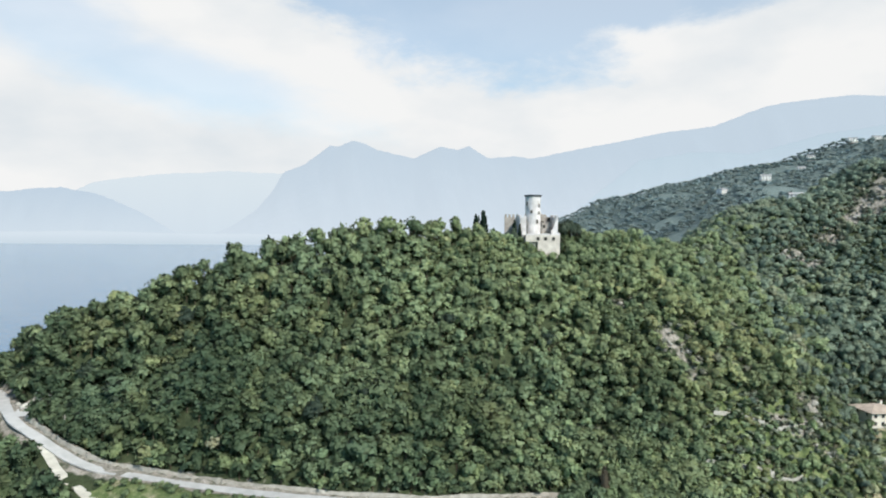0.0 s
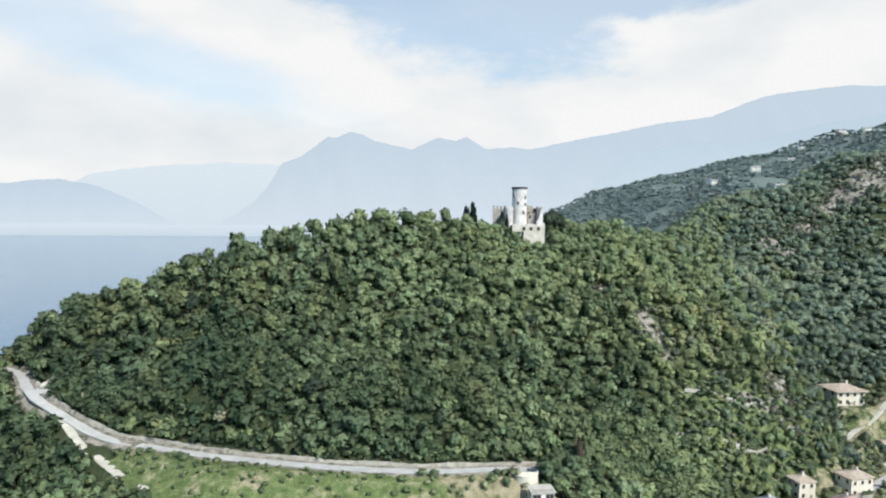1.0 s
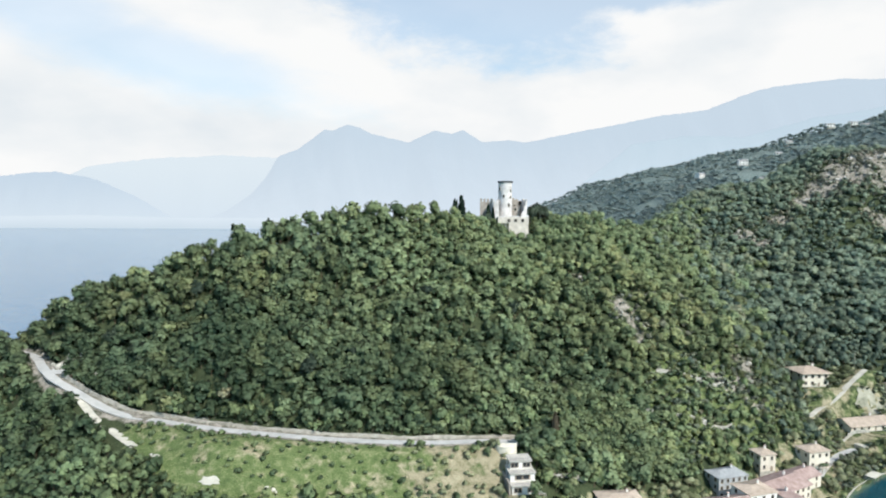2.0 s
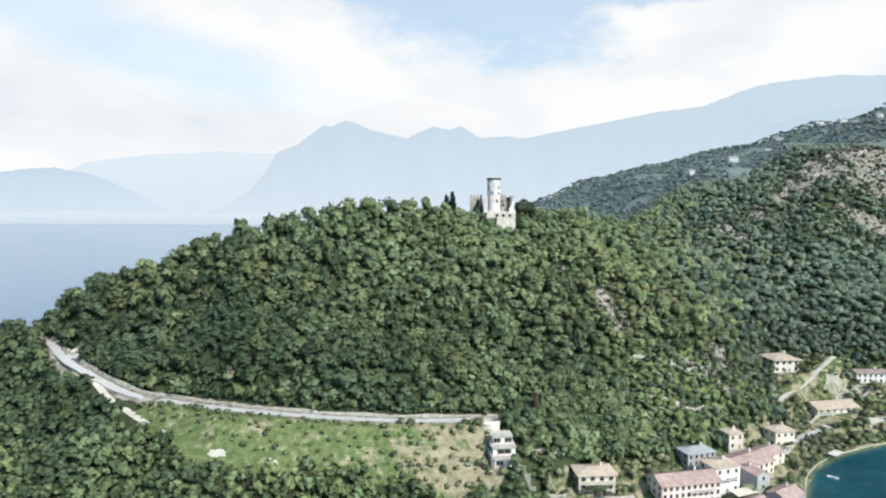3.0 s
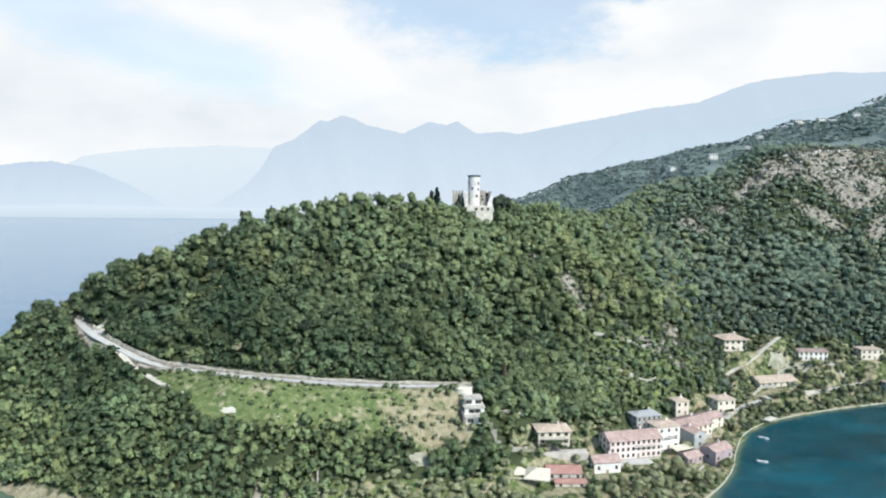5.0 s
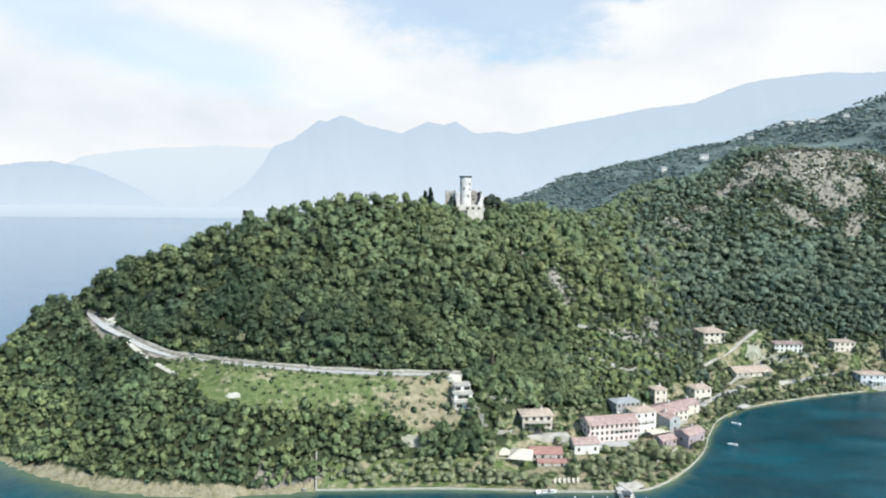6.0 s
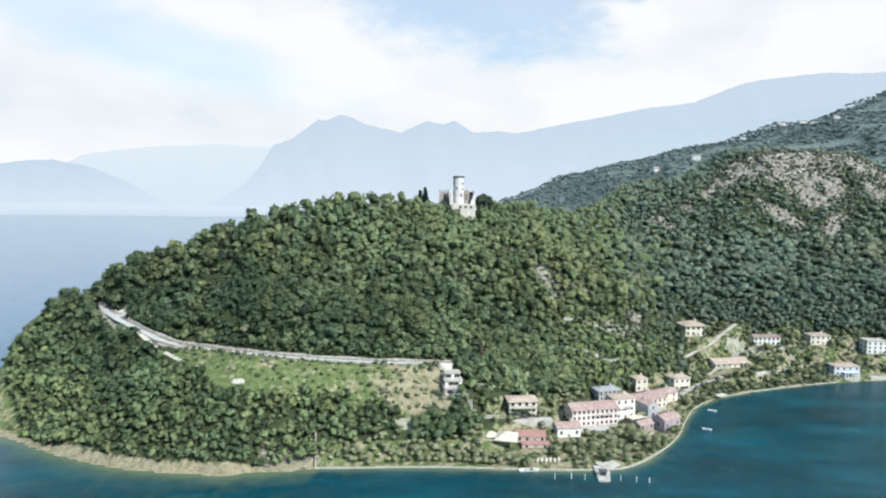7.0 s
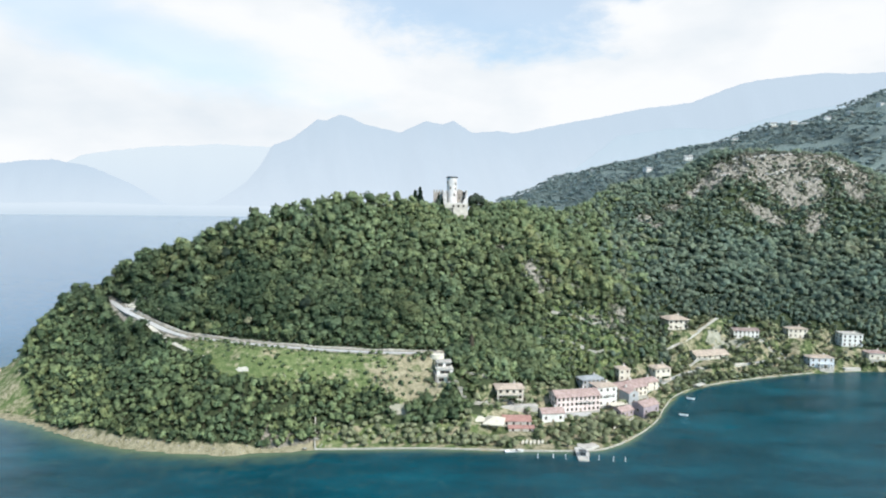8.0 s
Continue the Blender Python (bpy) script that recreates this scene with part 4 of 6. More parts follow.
def strip(name, points, width, material, label, category, lift=0.06, thick=0.5, side=0.0):
    """A lane's paving: a ribbon with thickness that follows its line."""
    c = smooth_line(points)
    t = np.gradient(c[:, :2], axis=0)
    t /= np.linalg.norm(t, axis=1)[:, None]
    nrm = np.stack([-t[:, 1], t[:, 0]], -1)
    wob = 1 + 0.06 * np.sin(np.arange(len(c)) * 0.9)
    bm = bmesh.new()
    rows = []
    for k in range(len(c)):
        z = c[k, 2] + lift
        l, r = c[k, :2] + nrm[k] * (side + width / 2) * wob[k], c[k, :2] + nrm[k] * (side - width / 2) * wob[k]
        rows.append([bm.verts.new((*l, z)), bm.verts.new((*r, z)), bm.verts.new((*r, z - thick)), bm.verts.new((*l, z - thick))])
    for a, b in zip(rows, rows[1:]):
        for i in range(4):
            bm.faces.new((a[i], a[(i + 1) % 4], b[(i + 1) % 4], b[i]))
    bm.faces.new(rows[0][::-1])
    bm.faces.new(rows[-1])
    bmesh.ops.recalc_face_normals(bm, faces=bm.faces)
    return tagged(mesh_object(name, bm, material), label, category, kind="structure")


strip("road", ROAD, 3.7, M_ROAD, "narrow pale grey hillside road", "road", 0.15)
strip("road", LANE_EAST, 2.6, M_PATH, "pale concrete lane climbing past the houses", "road", 0.15)
for lx, ly, lz in smooth_line(LANE_EAST, 3.0):
    BUILT.append((lx + 0.6, ly - 3.4, 2.2))
strip("road", TRACK[0:4], 3.0, M_PATH, "short pale gravel track below the road", "track", 0.15)


def patch(name, x, y, rx, ry, turn, material, label, category, seed):
    """An uneven bare patch that hugs the ground."""
    rng = random.Random(seed)
    c, s = math.cos(radians(turn)), math.sin(radians(turn))
    edge = [rng.uniform(0.7, 1.15) for k in range(18)]
    px, py = [x], [y]
    for ring in (0.33, 0.66, 1.0):
        for k in range(18):
            u, v = rx * ring * edge[k] * math.cos(k * 0.349), ry * ring * edge[k] * math.sin(k * 0.349)
            px.append(x + u * c - v * s)
            py.append(y + u * s + v * c)
    z = land_height(np.array(px), np.array(py)) + 0.22
    tris = [(0, 1 + k, 1 + (k + 1) % 18) for k in range(18)]
    quads = [(1 + o + k, 19 + o + k, 19 + o + (k + 1) % 18, 1 + o + (k + 1) % 18) for o in (0, 18) for k in range(18)]
    ob = numpy_mesh(name, np.stack([px, py, z], -1), np.array(quads), np.array(tris), material=material)
    return tagged(ob, label, category, kind="structure")


patch("clearing", -64, 158.5, 3.6, 1.3, -8, M_PATH, "pale gravel turning place in the meadow", "track", 3)
patch("clearing", -44, 157, 2.4, 1.0, 0, M_PATH, "small bare patch in the meadow", "track", 4)
patch("clearing", -86, 168, 2.4, 1.1, -30, M_PATH, "small bare patch beside the track", "track", 5)

patch("clearing", -147.5, 219.5, 6.0, 4.2, 30, M_ROAD, "pale gravel lay-by at the bend of the road", "track", 9)
BUILT.append((-147.5, 218.5, 4.5))

patch("yard", 19, 151.5, 8, 3.2, 4, M_YARD, "bare brown earth below the large trees", "yard", 10)
BUILT.append((19, 150.5, 4.0))
patch("yard", 246, 270, 13, 4.5, 8, M_YARD, "pale sandy yard beside the lane", "yard", 6)
patch("yard", 58, 164.5, 11, 2.3, -3, M_YARD, "pale gravel drive beside the villa garden", "yard", 7)
for bx, by in ((238, 269), (246, 270), (254, 271), (50, 164), (56, 164), (62, 163.5), (67, 163)):
    BUILT.append((bx, by, 3.6))

strip("road", SHORE_LANE, 3.0, M_ROAD, "shore lane through the village", "road", 0.15)


# ---- houses ----
def window_mesh():
    bm = bmesh.new()
    for x0, x1, z0, z1 in ((-0.62, -0.5, -0.8, 0.8), (0.5, 0.62, -0.8, 0.8), (-0.5, 0.5, 0.68, 0.8), (-0.04, 0.04, -0.68, 0.68), (-0.5, 0.5, -0.8, -0.68)):
        add_box(bm, x0, x1, -0.07, 0.06, z0, z1)
    me = bpy.data.meshes.new("window_frame")
    bm.to_mesh(me)
    bm.free()
    me.materials.append(M_WOOD)
    return me


def simple_mesh(name, bm, material):
    me = bpy.data.meshes.new(name)
    bm.to_mesh(me)
    bm.free()
    me.materials.append(material)
    return me


WINDOW = window_mesh()
PANE = simple_mesh("pane", box_bm(-0.5, 0.5, -0.03, 0.05, -0.68, 0.68), M_GLASS)
SILL = simple_mesh("sill", box_bm(-0.7, 0.7, -0.16, 0.05, -0.92, -0.81), M_CONCRETE)
SHUTTER = simple_mesh("shutter", box_bm(-0.3, 0.3, -0.06, 0.04, -0.8, 0.8), M_WOOD)


def add_window(parent, x, y, z, turn=0.0, w=1.0, h=1.0, shutters=False):
    ob = share("window", WINDOW, parent, pose(x, y, z, 0, 0, turn) @ Matrix.Diagonal((w, 1, h, 1)))
    share("pane", PANE, ob, Matrix.Identity(4))
    share("sill", SILL, ob, Matrix.Identity(4))
    if shutters:
        share("shutter", SHUTTER, ob, pose(-0.95, 0, 0))
        share("shutter", SHUTTER, ob, pose(0.95, 0, 0))
    return ob


def roof_bm(w, d, rise, over, kind, thick=0.25):
    """A gable roof with its ridge along x, a hip roof, or a flat slab with parapet; its eaves at z = 0."""
    bm = bmesh.new()
    x, y = w / 2 + over, d / 2 + over
    if kind == "flat":
        add_box(bm, -x, x, -y, y, 0, thick)
        for a in ((-x, x, -y, -y + 0.25), (-x, x, y - 0.25, y), (-x, -x + 0.25, -y + 0.25, y - 0.25), (x - 0.25, x, -y + 0.25, y - 0.25)):
            add_box(bm, *a, thick, thick + 0.5)
        return bm
    inset = 0 if kind == "gable" else min(y, x - 0.3)
    low = [(-x, -y, 0), (x, -y, 0), (x, y, 0), (-x, y, 0)]
    top = [(-x + inset, 0, rise), (x - inset, 0, rise)]
    v = [bm.verts.new(p) for p in low + top]
    u = [bm.verts.new((p[0], p[1], p[2] - thick)) for p in low + top]
    for f in ((0, 1, 5, 4), (2, 3, 4, 5), (1, 2, 5), (3, 0, 4)):
        if kind == "gable" and len(f) == 3:
            continue
        bm.faces.new([v[i] for i in f])
        bm.faces.new([u[i] for i in reversed(f)])
    if kind == "gable":
        edges = ((0, 1), (1, 5), (5, 2), (2, 3), (3, 4), (4, 0))
    else:
        edges = ((0, 1), (1, 2), (2, 3), (3, 0))
    for a, b in edges:
        bm.faces.new((v[a], u[a], u[b], v[b]))
    bmesh.ops.recalc_face_normals(bm, faces=bm.faces)
    return bm


def tile_courses(w, d, rise, over, kind):
    """Raised rows of cover tiles running down both slopes of a gable roof."""
    bm = bmesh.new()
    x, y = w / 2 + over, d / 2 + over
    step = 0.55
    n = int(2 * x / step)
    for k in range(n):
        cx = -x + (k + 0.5) * 2 * x / n
        cut = 0.0 if kind == "gable" else max(0.0, 1 - (x - abs(cx)) / min(y, x - 0.3))
        for s in (-1, 1):
            y0, z0 = s * y, 0.0
            y1, z1 = s * y * max(cut, 0.02), rise * (1 - max(cut, 0.02))
            a = [bm.verts.new(p) for p in ((cx - 0.13, y0, z0 + 0.01), (cx, y0, z0 + 0.12), (cx + 0.13, y0, z0 + 0.01))]
            b = [bm.verts.new(p) for p in ((cx - 0.13, y1, z1 + 0.01), (cx, y1, z1 + 0.12), (cx + 0.13, y1, z1 + 0.01))]
            bm.faces.new((a[0], a[1], b[1], b[0]))
            bm.faces.new((a[1], a[2], b[2], b[1]))
    bmesh.ops.recalc_face_normals(bm, faces=bm.faces)
    return bm


def house(x, y, z, w, d, h, turn, label, wall, roof=None, kind="gable", rise=2.0, over=0.5, floors=2, cols=4, side_cols=2,
          chimney=True, shutters=False, name="house", sink=2.5, win=(1.0, 1.0), door=True, group="village houses"):
    """Walls with a foundation, tiled roof with courses, windows with frame, pane and sill, a door and a chimney. The front looks to -y."""
    c, s = math.cos(radians(turn)), math.sin(radians(turn))
    for u in np.arange(-w / 2 + 2, w / 2 - 1, 4):
        BUILT.append((x + u * c, y + u * s, d / 2 + 0.8))
        for out in (2.5, 6.0):
            BUILT.append((x + u * c + s * (d / 2 + out), y + u * s - c * (d / 2 + out), 2.6))
    ob = thing(name, pose(x, y, z, 0, 0, turn), label, "house", group)
    bm = box_bm(-w / 2, w / 2, -d / 2, d / 2, -sink, h)
    if kind == "gable":
        for s in (-1, 1):
            a = [bm.verts.new((s * w / 2, -d / 2, h)), bm.verts.new((s * w / 2, d / 2, h)), bm.verts.new((s * w / 2, 0, h + rise * d / (d + 2 * over)))]
            b = [bm.verts.new((s * (w / 2 - 0.3), p.co.y, p.co.z)) for p in a]
            bm.faces.new(a)
            bm.faces.new(b[::-1])
            for i in range(3):
                bm.faces.new((a[i], a[(i + 1) % 3], b[(i + 1) % 3], b[i]))
    bmesh.ops.recalc_face_normals(bm, faces=bm.faces)
    part("wall", bm, wall, ob)
    part("plinth", box_bm(-w / 2 - 0.05, w / 2 + 0.05, -d / 2 - 0.05, d / 2 + 0.05, -sink, 0.15), M_STONE_WALL, ob)
    drop = rise * over / (d / 2 + over) if kind != "flat" else 0
    r = part("roof", roof_bm(w, d, rise, over, kind), roof or M_TILE, ob)
    r.matrix_basis = pose(0, 0, h + 0.12 - (drop if kind == "gable" else 0.0) * 0.9)
    if kind != "flat":
        t = part("roof_tiles", tile_courses(w, d, rise, over, kind), roof or M_TILE, r)
        tagged(t, kind="stuff")
    storey = h / floors
    for f in range(floors):
        for c in range(cols):
            wx = -w / 2 + (c + 0.5) * w / cols
            if door and f == 0 and c == cols // 2:
                dr = part("door", box_bm(-0.55, 0.55, -0.06, 0.05, 0, 2.15), M_WOOD, ob)
                dr.matrix_basis = pose(wx, -d / 2 - 0.02, 0.05)
                continue
            add_window(ob, wx, -d / 2 - 0.02, storey * f + storey * 0.56, 0, *win, shutters=shutters)
        for c in range(side_cols):
            wy = -d / 2 + (c + 0.5) * d / side_cols
            add_window(ob, -w / 2 - 0.02, wy, storey * f + storey * 0.56, -90, *win)
            add_window(ob, w / 2 + 0.02, wy, storey * f + storey * 0.56, 90, *win)
    if chimney:
        ch = part("chimney", box_bm(-0.35, 0.35, -0.3, 0.3, -1.2, 1.0), M_PLASTER_WHITE, ob)
        ch.matrix_basis = pose(w * 0.22, d * 0.12, h + rise)
        cap = part("chimney_cap", box_bm(-0.45, 0.45, -0.4, 0.4, 1.0, 1.15), M_TILE, ch)
    return ob


house(76.5, 172, 10.3, 14.4, 9, 6.4, 3, "cream two-storey villa with hipped brown tile roof", M_PLASTER_CREAM, M_TILE_PALE, "hip", 1.5, 0.9, 2, 4, 2, win=(1.35, 1.0))
house(114.2, 176.3, 2.5, 25.6, 11, 8.8, 10, "long pink three-storey hotel with tiled gable roof", M_PLASTER_PINK, M_TILE, "gable", 2.6, 0.6, 3, 10, 3)
house(132.9, 185, 2.5, 12, 10, 11.0, 14, "tall white three-storey house beside the hotel", M_PLASTER_WHITE, M_TILE_PALE, "hip", 1.3, 0.4, 3, 3, 2)
house(129.5, 199.5, 4.5, 14, 8, 8.5, 15, "grey-blue house with slate roof behind the hotel", M_PLASTER_GREY, M_SLATE, "hip", 1.6, 0.4, 3, 5, 2)
house(151.5, 199, 3.0, 21, 13, 5.8, 26, "long house with red tile roof in the village", M_PLASTER_CREAM, M_TILE, "gable", 2.4, 0.6, 2, 6, 2)
house(155.5, 219, 6.0, 7.5, 7, 7.5, 10, "small yellow house with pale tile roof", M_PLASTER_CREAM, M_TILE_PALE, "hip", 1.4, 0.5, 2, 2, 2)
house(182.6, 226, 4, 11, 8, 8.0, 12, "ochre house with open terraces near the shore", M_PLASTER_CREAM, M_TILE_PALE, "hip", 1.6, 0.6, 2, 3, 2)
house(153, 172, 0.5, 12.5, 8, 6.6, 30, "low mauve shore house with red roof", M_PLASTER_MAUVE, M_TILE, "gable", 1.8, 0.4, 1, 3, 1)
house(140, 170, 1.2, 9, 6, 3.4, 24, "dark low house beside the shore garden", M_PLASTER_MAUVE, M_TILE, "gable", 1.6, 0.4, 1, 3, 1, chimney=False)
house(167, 209, 3.2, 12, 9, 5.2, 24, "small cream house with tiled roof in the village row", M_PLASTER_CREAM, M_TILE, "gable", 1.8, 0.4, 2, 2, 2)
house(148.5, 186, 2.6, 9, 6.5, 7.0, 108, "narrow grey gabled house between the white houses", M_PLASTER_GREY, M_TILE, "gable", 2.0, 0.4, 2, 2, 1)
house(98, 162.5, 0.8, 12, 8, 5.6, 6, "small white annex with brown tile roof", M_PLASTER_WHITE, M_TILE, "gable", 1.8, 0.5, 1, 3, 2)
house(78.2, 156.0, 1.8, 14.5, 8.5, 3.0, -2, "low shed with bright red tile roof", M_CONCRETE, M_TILE_RED, "gable", 1.7, 0.4, 1, 4, 2, chimney=False)
house(79.5, 148.5, 1.0, 13, 4, 2.0, -2, "narrow lean shed with red tile roof", M_CONCRETE, M_TILE_RED, "gable", 0.9, 0.3, 1, 3, 1, chimney=False)
house(215, 281, 25.5, 15, 12, 7.2, 4, "cream house with brown hipped roof above the lane", M_PLASTER_CREAM, M_TILE_PALE, "hip", 2.6, 1.3, 2, 4, 2, win=(1.3, 1.1))
house(267.6, 281, 18.6, 18.5, 8, 5.6, -2, "long white house with red tile roof", M_PLASTER_WHITE, M_TILE_DARK, "gable", 1.6, 0.5, 2, 6, 2)
house(308, 283.5, 18.4, 14, 8, 6.6, -3, "cream villa with low pale roof", M_PLASTER_CREAM, M_TILE_PALE, "hip", 1.3, 0.5, 2, 4, 2)
house(345, 277, 13.6, 14.5, 9, 8.6, -6, "white three-storey house with flat roof", M_PLASTER_WHITE, M_CONCRETE, "flat", 0.6, 0.3, 3, 4, 2, sink=4)
house(311, 259.5, 2.8, 17, 8, 6.8, -2, "pale grey-blue boathouse with pillared front on the shore", M_PLASTER_BLUE, M_TILE_PALE, "hip", 1.5, 0.5, 2, 4, 2)
house(229.8, 258.5, 9.4, 25, 11, 3.2, 10, "long low house with faded brown tile roof", M_PLASTER_CREAM, M_TILE_PALE, "gable", 2.6, 0.9, 1, 6, 1)
house(355, 264, 7.2, 12, 8, 4.5, -5, "brown-roofed low house near the slipway", M_PLASTER_CREAM, M_TILE, "hip", 1.6, 0.6, 1, 3, 1)


# ---- castle ----
def ragged_wall(bm, x0, x1, y0, y1, z0, tops, seed, along="x"):
    """A broken masonry wall in one body: stepped, worn top given by heights along its run."""
    rng = random.Random(seed)
    n = max(6, int((x1 - x0 if along == "x" else y1 - y0) / 0.7))
    cols = []
    for k in range(n):
        t = k / n * (len(tops) - 1)
        i = min(int(t), len(tops) - 2)
        top = tops[i] + (tops[i + 1] - tops[i]) * (t - i) + rng.uniform(-0.35, 0.35)
        cols += [(k / n + 0.004, top), ((k + 1) / n - 0.004, top + rng.uniform(-0.08, 0.08))]
    rows = []
    for a, top in cols:
        if along == "x":
            x = x0 + (x1 - x0) * a
            ring = ((x, y0, z0), (x, y1, z0), (x, y1, top), (x, y0 + rng.uniform(0, 0.06), top))
        else:
            y = y0 + (y1 - y0) * a
            ring = ((x1, y, z0), (x0, y, z0), (x0, y, top), (x1 - rng.uniform(0, 0.06), y, top))
        rows.append([bm.verts.new(v) for v in ring])
    for a, b in zip(rows, rows[1:]):
        for i in range(4):
            bm.faces.new((a[i], a[(i + 1) % 4], b[(i + 1) % 4], b[i]))
    bm.faces.new(rows[0][::-1])
    bm.faces.new(rows[-1])
    bmesh.ops.recalc_face_normals(bm, faces=bm.faces)


def slit(parent, x, y, z, turn, w, h):
    """A window: a stone surround round a dark panel that paints the shade of a deep opening."""
    bm = bmesh.new()
    for a in ((-w / 2 - 0.2, -w / 2, -h / 2, h / 2), (w / 2, w / 2 + 0.2, -h / 2, h / 2), (-w / 2 - 0.2, w / 2 + 0.2, h / 2, h / 2 + 0.25), (-w / 2 - 0.25, w / 2 + 0.25, -h / 2 - 0.2, -h / 2)):
        add_box(bm, a[0], a[1], -0.16, 0.3, a[2], a[3])
    ob = part("window", bm, M_STONE_DARK, parent)
    ob.matrix_basis = pose(x, y, z, 0, 0, turn)
    part("shade_panel", box_bm(-w / 2, w / 2, -0.05, 0.3, -h / 2, h / 2), M_DARK, ob)


def castle():
    """Local z is metres over the lake."""
    ob = thing("castle", pose(CASTLE[0], CASTLE[1], 0), "ruined pale stone castle with round tower on the hilltop", "castle")
    # round tower in slightly uneven courses
    bm = bmesh.new()
    rows, sides = 26, 40
    rng = random.Random(5)
    rings = []
    for k in range(rows + 1):
        z = 108 + (134.2 - 108) * k / rows
        r = 3.98 - 0.22 * k / rows
        rings.append([bm.verts.new(((r + rng.uniform(-0.05, 0.05)) * math.cos(i * 6.2832 / sides), (r + rng.uniform(-0.05, 0.05)) * math.sin(i * 6.2832 / sides), z)) for i in range(sides)])
    for a, b in zip(rings, rings[1:]):
        for i in range(sides):
            bm.faces.new((a[i], a[(i + 1) % sides], b[(i + 1) % sides], b[i]))
    bm.faces.new(rings[-1])
    tower = part("tower", bm, M_STONE, ob, "pale round stone tower")
    bm = bmesh.new()
    bmesh.ops.create_cone(bm, cap_ends=True, segments=40, radius1=4.1, radius2=4.3, depth=0.9)
    cap = part("tower_cap", bm, M_METAL, tower, "dark weathered rim of the tower")
    cap.matrix_basis = pose(0, 0, 134.4)
    for x, z, w, h in ((-1.2, 126.5, 0.8, 1.3), (2.6, 129.4, 0.8, 1.5), (2.5, 125.9, 0.8, 1.3), (1.6, 121.6, 0.9, 1.7), (-3.2, 130.5, 0.7, 1.5), (-3.5, 123.2, 0.7, 2.0)):
        a = math.asin(x / 3.9)
        slit(tower, 3.88 * math.sin(a), -3.88 * math.cos(a), z, math.degrees(a), w, h)
    # bastion in front, battered, with two round-headed openings
    bm = bmesh.new()
    add_box(bm, -5.2, 11.2, -12.5, -3.0, 112.0, 115.2)
    add_box(bm, 0.2, 11.4, -13.0, -4.0, 98, 112.0, taper=0.35)
    add_box(bm, -5.6, 0.2, -11.5, -3.0, 100, 112.0, taper=0.3)
    bastion = part("bastion", bm, M_STONE_WARM, ob, "warm stone bastion under the tower")
    for x in (0.6, 4.2, 8.0):
        slit(bastion, x, -12.55, 113.4, 0, 1.3, 1.5)
    bm = bmesh.new()
    ragged_wall(bm, -5.2, 11.2, -12.5, -11.7, 115.2, (115.9, 115.5, 115.8, 115.4, 116.6), 3)
    part("parapet", bm, M_STONE, ob)
    # east curtain: a tall torn piece, its edge falling towards the tower
    bm = bmesh.new()
    ragged_wall(bm, 8.2, 11.4, -6.0, -5.0, 112, (117.6, 118.6, 121.5, 124.8, 125.0), 7)
    ragged_wall(bm, 10.4, 11.4, -5.0, 8.0, 108, (125.0, 124.0, 125.4, 124.6), 8, along="y")
    part("curtain_wall", bm, M_STONE, ob)
    bm = bmesh.new()
    ragged_wall(bm, 3.0, 11.4, 7.0, 8.0, 108, (124.6, 125.6, 125.2, 123.4, 125.6), 9)
    # shade of the inner face put into the darker stone colour
    back = part("curtain_wall", bm, M_STONE_DARK, ob, "shaded inner face of the rear wall")
    slit(back, 6.0, 6.95, 120.5, 0, 1.6, 2.6)
    slit(back, 9.3, 6.95, 122.8, 0, 1.4, 2.0)
    bm = bmesh.new()
    ragged_wall(bm, 4.4, 8.0, -1.0, 0.0, 112, (121.2, 120.6, 121.6), 10)
    inner = part("inner_wall", bm, M_STONE_DARK, ob)
    slit(inner, 5.6, -1.05, 119.3, 0, 1.1, 1.7)
    # west curtain, crenellated
    bm = bmesh.new()
    ragged_wall(bm, -7.2, -4.0, -5.5, -4.5, 108, (121.4, 124.6, 124.8), 11)
    ragged_wall(bm, -7.2, -6.2, -4.5, 5.0, 108, (124.6, 123.8), 12, along="y")
    part("curtain_wall", bm, M_STONE, ob)
    bm = bmesh.new()
    add_box(bm, -13.5, -6.2, 3.6, 4.6, 106, 123.6)
    for k in range(4):
        add_box(bm, -13.5 + k * 1.95, -12.4 + k * 1.95, 3.6, 4.6, 123.6, 125.2)
    part("battlement", bm, M_STONE_DARK, ob, "grey crenellated wall beside the tower")
    return ob


castle()


